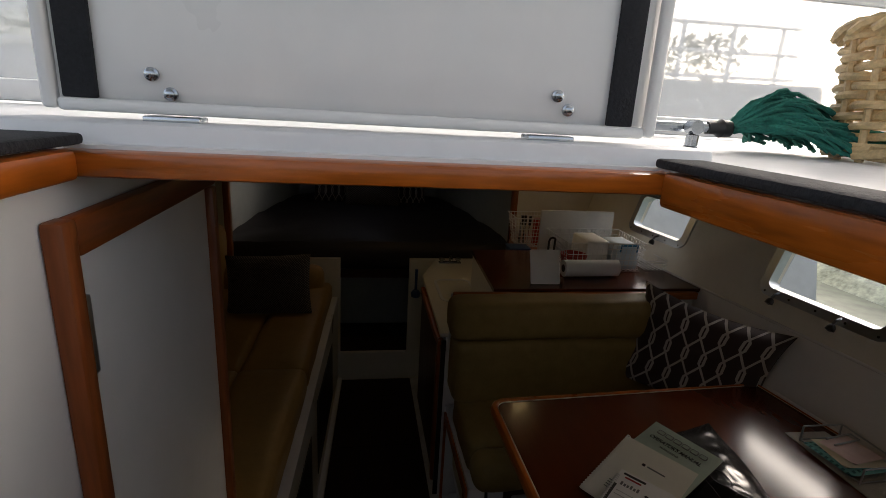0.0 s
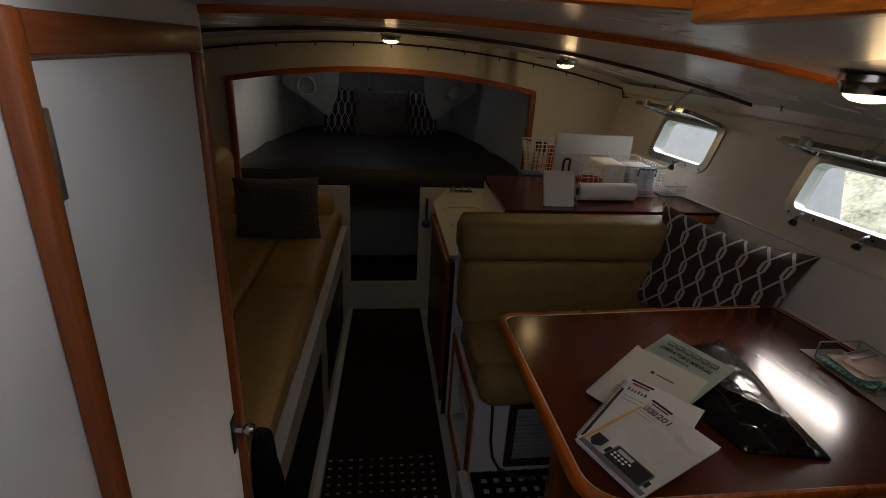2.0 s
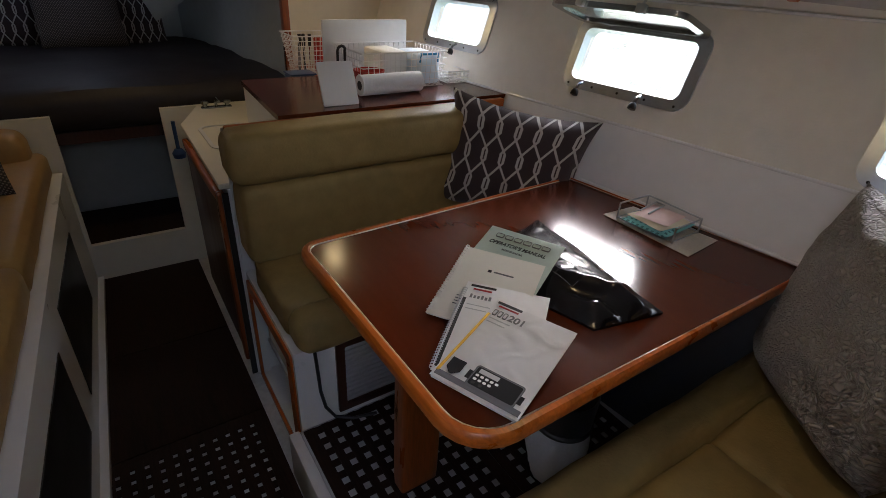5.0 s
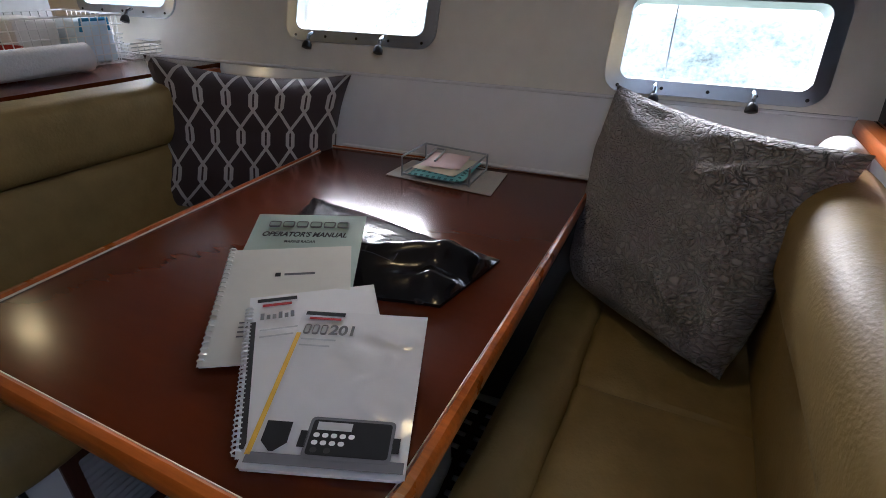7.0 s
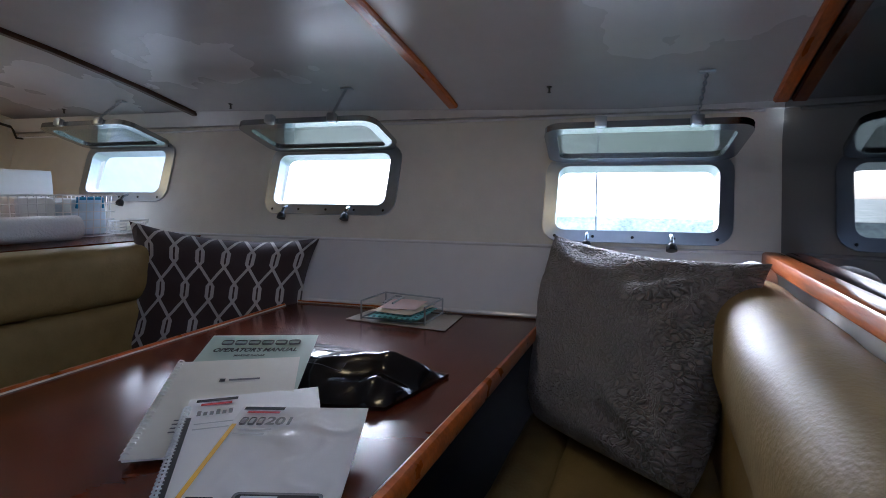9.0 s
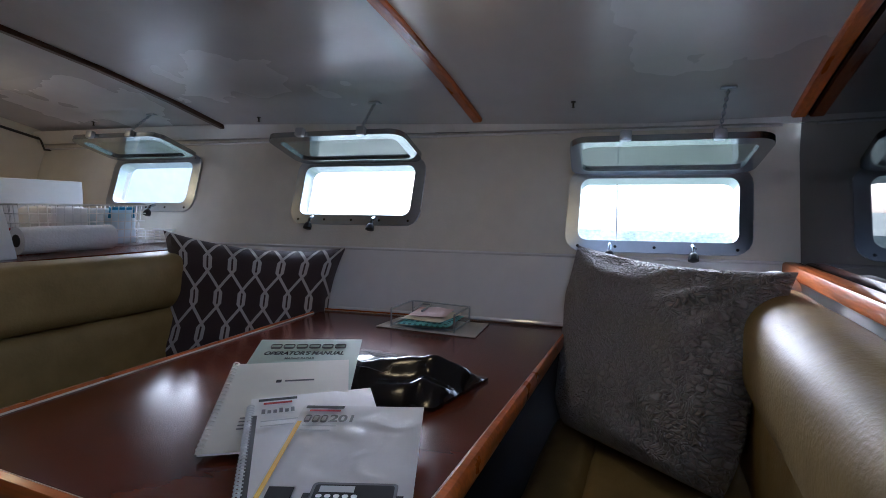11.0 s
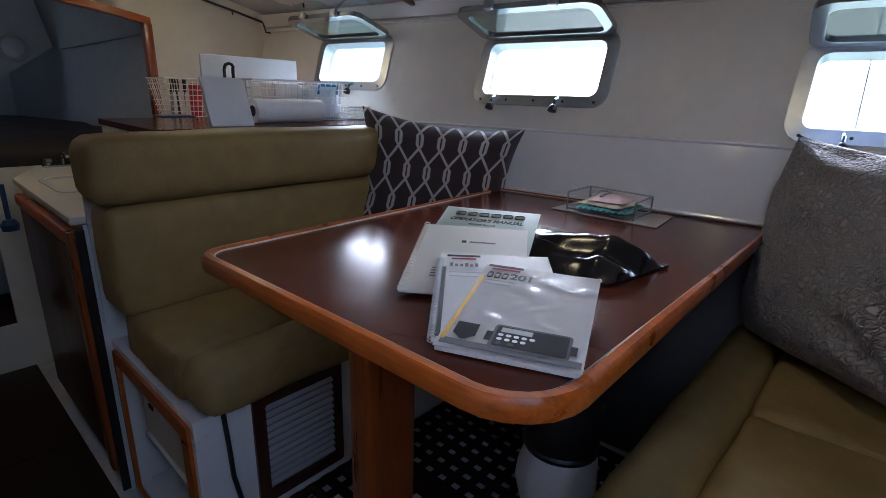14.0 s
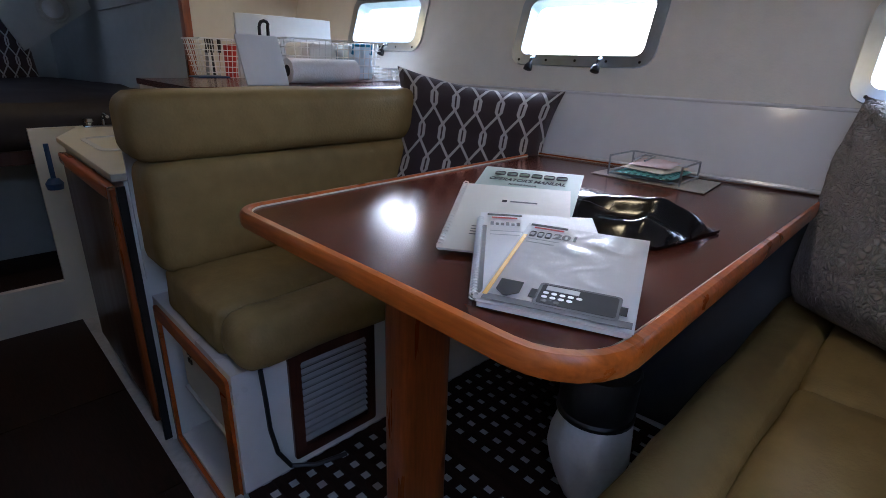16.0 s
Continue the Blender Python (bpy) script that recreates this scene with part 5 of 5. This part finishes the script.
part("panel_strip", box(0.030, 0.10, 0.06, 0.49, 0.231, 0.240, 0.002), GELCOAT, seat_base, "thin white strip")
unit = part("air_unit", soft_box(0.034, 0.158, 0.07, 0.49, 0.241, 0.47, r=0.012, puff=0, cuts=5), CREAM, seat_base, "cream air conditioner control panel")
for k in range(4):
    part("button", box(0.030, 0.036, 0.39 + 0.018 * (k % 2), 0.402 + 0.018 * (k % 2), 0.36 + 0.025 * (k // 2), 0.375 + 0.025 * (k // 2), 0.002), BLACK, unit)
part("display", box(0.030, 0.036, 0.40, 0.46, 0.425, 0.45, 0.003), BLACK, unit)
GREY_METAL = mat("grey_painted_metal", (0.30, 0.31, 0.33), 0.4, var=0.08)
vent = empty("vent", "louvred vent in a varnished teak frame", "vent", 0.94, 2.218, 0.225)
part("frame", ring(round_rect(0.26, 0.32, 0.008, 2), round_rect(0.20, 0.255, 0.006, 2), Matrix(((1, 0, 0, 0.125), (0, 0, -1, 0), (0, 1, 0, 0.155), (0, 0, 0, 1))), 0.0, 0.012), DARK_WOOD, vent)
part("backing", box(0.026, 0.224, -0.002, 0.0015, 0.03, 0.28), BLACK, vent)
for k in range(12):
    z = 0.04 + k * 0.0205
    part("slat", hexa([(0.026, -0.013, z), (0.224, -0.013, z), (0.224, -0.003, z + 0.006), (0.026, -0.003, z + 0.006), (0.026, -0.013, z + 0.005), (0.224, -0.013, z + 0.005), (0.224, -0.003, z + 0.011), (0.026, -0.003, z + 0.011)]), GREY_METAL, vent)
cab = part("power_cable", tube([(0.865, 2.21, 0.535), (0.868, 2.204, 0.45), (0.872, 2.205, 0.36), (0.885, 2.204, 0.28), (0.915, 2.20, 0.222), (0.97, 2.17, 0.212), (1.05, 2.15, 0.212)], 0.006, 8), BLACK)
tagged(cab, "black power cable hanging down the seat base", "cable")
BAGM = mat("white_bin_liner", (0.82, 0.83, 0.86), 0.35, var=0.06, scale=14, bump=0.9, bscale=26)
bn = empty("waste_bin", "black waste bin with a white plastic liner under the table", "bin", 1.415, 1.645, 0.206)
bm = lathe([(0.0, 0.0), (0.03, 0.002), (0.058, 0.02), (0.076, 0.06), (0.085, 0.10), (0.091, 0.15), (0.090, 0.20), (0.086, 0.235), (0.084, 0.255), (0.076, 0.25), (0.058, 0.05), (0.0, 0.02)], None, 40)
for v in bm.verts:
    if 0.01 < v.co.z < 0.24:
        k = 1 + 0.16 * noise.noise(Vector((v.co.x * 28, v.co.y * 28, v.co.z * 9)))
        v.co.x, v.co.y = v.co.x * k, v.co.y * k
part("liner", bm, BAGM, bn)
part("rim", lathe([(0.080, 0.25), (0.090, 0.253), (0.091, 0.262), (0.086, 0.268), (0.090, 0.37), (0.087, 0.376), (0.082, 0.37)], None, 32), BLACK, bn, "black rim")

# ---- dark gratings over white pans ----
def grating(label, group, x0, x1, y0, y1, z, pitch, hole, edge=0.04, t=0.008):
    """Bars and slightly lower cross bars that leave square holes."""
    def cuts(a, b):
        n = int((b - a - 2 * edge + (pitch - hole)) / pitch)
        s0 = (a + b) / 2 - (n * pitch - (pitch - hole)) / 2
        out = [a]
        for i in range(n):
            out += [s0 + i * pitch, s0 + i * pitch + hole]
        return out + [b]
    xs_, ys_ = cuts(x0, x1), cuts(y0, y1)
    thing = empty("floor_grating", label, "grating", x0, y0, z - t, group=group)
    for a, b in zip(xs_[::2], xs_[1::2]):
        part("bar", box(a - x0, b - x0, 0.0, y1 - y0, 0.0, t), FLOOR_WOOD, thing)
    for a, b in zip(ys_[::2], ys_[1::2]):
        part("cross_bar", box(0.002, x1 - x0 - 0.002, a - y0 + 0.001, b - y0 - 0.001, 0.001, t - 0.0015), FLOOR_WOOD, thing)


for y0, y1 in ((1.15, 1.62), (1.625, 2.58)):
    grating("dark teak grating with square holes in the aisle", "aisle gratings", 0.16, 0.75, y0, y1, 0.0, 0.046, 0.016)
for x0, x1 in ((0.80, 1.30), (1.305, 1.80)):
    grating("dark teak grating with square holes under the table", "dinette gratings", x0, x1, 1.42, 2.205, 0.205, 0.05, 0.024, 0.03)

for y0, y1 in ((2.585, 3.20), (3.205, 3.95)):
    tagged(part("floor_board", box(0.16, 0.75, y0, y1, -0.009, 0.0, 0.002), FLOOR_WOOD), "dark stained wooden floor board in the aisle", "floor board", group="aisle floor boards")

# ---- forward cabin fittings ----
for sgn, x in ((-1, -0.13), (1, 1.072)):
    sp = empty("corner_speaker", "white corner moulding with a round grey fan", "fan", x, 5.0, 1.435, group="berth corner fans")
    part("moulding", prism([(sgn * 0.19, 0.03, 0.015), (sgn * 0.12, 0.03, 0.34), (-sgn * 0.28, 0.03, 0.34), (-sgn * 0.24, 0.03, -0.08), (-sgn * 0.17, 0.03, -0.23)], (0, 0.03, 0.0)), CANVAS, sp)
    part("ring", lathe([(0.075, 0.0), (0.08, 0.01), (0.072, 0.02), (0.066, 0.02), (0.06, 0.008), (0.0, 0.006)], pose(0, 0.03, 0.0, 90), 24), CANVAS, sp)
    part("grille", lathe([(0.05, 0.0), (0.05, 0.012), (0.02, 0.018), (0.0, 0.019)], pose(0, 0.026, 0.0, 90), 20), DULL_STEEL, sp, "grey grille")
tagged(part("light_cord", tube([(0.36, 5.55, 1.42), (0.36, 5.55, 1.811)], 0.005, 6), WHITE_PLASTIC), "white cord hanging over the berth head", "cord")

# ---- on deck: mop and wicker basket ----
MOP = mat("green_cotton_mop", (0.01, 0.13, 0.10), 0.9, var=0.5, scale=30, bump=0.3)
CANE = mat("natural_wicker", (0.52, 0.38, 0.20), 0.45, var=0.35, scale=18, bump=0.3, bscale=60)
mop = empty("mop", "green cotton mop lying on the white deck", "mop", 1.11, 1.62, 1.853)
part("socket", lathe([(0.016, 0), (0.018, 0.02), (0.012, 0.03), (0.012, 0.05), (0.0, 0.05)], pose(0, 0, 0.045, 0, -90, 0), 14), BLACK, mop)
part("handle", tube([(-0.05, 0, 0.045), (-0.9, 0.05, 0.04)], 0.010, 10), STEEL, mop, "bare metal handle")
for k in range(120):
    a, b = random.uniform(-1, 1), random.uniform(0, 1)
    end = Vector((0.12 + 0.16 * random.random(), a * 0.13, 0.012 + 0.03 * random.random()))
    mid = Vector((0.05 + 0.08 * b, a * 0.07 + random.gauss(0, 0.01), 0.06 + 0.15 * b * (1 - a * a)))
    pts = []
    for i in range(9):
        t = i / 8
        p = (Vector((0.0, a * 0.012, 0.045)) * (1 - t) ** 2 + mid * 2 * t * (1 - t) + end * t * t)
        p += Vector((0, 0.006 * math.sin(9 * t + k), 0.006 * math.sin(7 * t + 2 * k)))
        p.z = max(0.006, p.z)
        pts.append(p)
    part("strand", tube(pts, 0.0042, 5), MOP, mop)
wb = empty("wicker_basket", "tall natural wicker basket on the white deck", "basket", 1.43, 1.50, 1.853)
def basket_r(z):
    return 0.135 + 0.09 * z
for k in range(14):
    a = 2 * math.pi * k / 14
    part("stake", tube([(basket_r(z) * math.cos(a), basket_r(z) * math.sin(a), z) for z in (0.0, 0.08, 0.16, 0.23)], 0.007, 6), CANE, wb)
for lev in range(13):
    z = 0.012 + lev * 0.0175
    n = 56
    pts = [((basket_r(z) + 0.010 * math.cos(7 * a + math.pi * lev) + 0.002 * noise.noise(Vector((a * 3, lev, 0)))) * math.cos(a), (basket_r(z) + 0.010 * math.cos(7 * a + math.pi * lev)) * math.sin(a), z + 0.002 * math.sin(5 * a + lev)) for a in (2 * math.pi * i / n for i in range(n))]
    part("weaver", tube(pts, 0.0075, 6, closed=True), CANE, wb)
for k in range(22):
    a0 = 2 * math.pi * k / 22
    pts = [((basket_r(0.23) + 0.022 * math.cos(u * 2.5)) * math.cos(a0 + u * 0.45), (basket_r(0.23) + 0.022 * math.cos(u * 2.5)) * math.sin(a0 + u * 0.45), 0.225 + 0.022 * math.sin(u * 2.5)) for u in (0, 0.25, 0.5, 0.75, 1.0, 1.25)]
    part("rim_braid", tube(pts, 0.0085, 6), CANE, wb)
for k in range(18):
    a0 = 2 * math.pi * k / 18
    pts = [((basket_r(0) + 0.014) * math.cos(a0 + u * 0.6), (basket_r(0) + 0.014) * math.sin(a0 + u * 0.6), 0.012 + 0.012 * u) for u in (0, 0.3, 0.6, 0.9)]
    part("foot_braid", tube(pts, 0.009, 6), CANE, wb)
cleat = empty("deck_fitting", "chrome stanchion base bolted to the deck", "fitting", 1.02, 1.60, 1.853)
part("base", lathe([(0.02, 0), (0.02, 0.006), (0.012, 0.01), (0.012, 0.03), (0.0, 0.034)], None, 14), STEEL, cleat)
part("clamp", tube([(0, -0.012, 0.045), (0, 0.012, 0.045)], 0.014, 10), STEEL, cleat)

for sgn in (-1, 1):
    bm = hexa([(CX + sgn * 1.0, 4.0, 1.50), (CX + sgn * 0.81, 5.0, 1.44), (CX + sgn * 0.81, 5.0, 1.47), (CX + sgn * 1.0, 4.0, 1.53),
               (CX + sgn * 1.03, 4.0, 1.50), (CX + sgn * 0.84, 5.0, 1.44), (CX + sgn * 0.84, 5.0, 1.47), (CX + sgn * 1.03, 4.0, 1.53)])
    tagged(part("trim_berth_ledge", bm, CANVAS), "narrow white ledge along the berth side", "trim", kind="structure")

CLEAR_VINYL = bpy.data.materials.new("milky_clear_vinyl")
CLEAR_VINYL.use_nodes = True
cv = CLEAR_VINYL.node_tree.nodes["Principled BSDF"]
cv.inputs["Transmission Weight"].default_value, cv.inputs["Roughness"].default_value, cv.inputs["IOR"].default_value = 0.72, 0.06, 1.2
cv.inputs["Base Color"].default_value = (0.9, 0.92, 0.93, 1)
for x0, x1 in ((-1.87, -0.68), (-0.62, 1.87), (1.93, 3.4)):
    pn = part("vinyl_pane", box(x0, x1, 2.325, 2.329, -0.38, 0.02), CLEAR_VINYL, top, "milky clear vinyl windscreen pane")
    pn.visible_shadow = False

# ---- beads, outer stay and a pale bolster ----
for nm, z, r, lab in (("trim_bead", 1.131, 0.006, "raised white bead between vinyl and liner"), ("trim_bead_upper", 1.552, 0.005, "thin shiny bead under the cove"), ("trim_bead_table", 0.932, 0.006, "white sealant bead where the table meets the liner")):
    y1 = 2.2 if z < 1 else 3.95
    y0 = 1.42 if z < 1 else 0.83
    tagged(part(nm, tube([(side_x(y0 + (y1 - y0) * i / 12, z) - 0.003, y0 + (y1 - y0) * i / 12, z) for i in range(13)], r, 8), LINER), lab, "trim", kind="structure")
tagged(part("stay_wire", tube([(2.34, 1.30, 1.0), (2.34, 1.315, 1.7)], 0.003, 6), DULL_STEEL), "thin steel stay wire outside the portlight", "wire")
tagged(part("bolster", soft_box(1.93, 2.10, 0.84, 0.93, 1.02, 1.128, r=0.045, puff=0.003, cuts=8), TOWEL), "small white bolster tucked behind the grey pillow", "cushion")
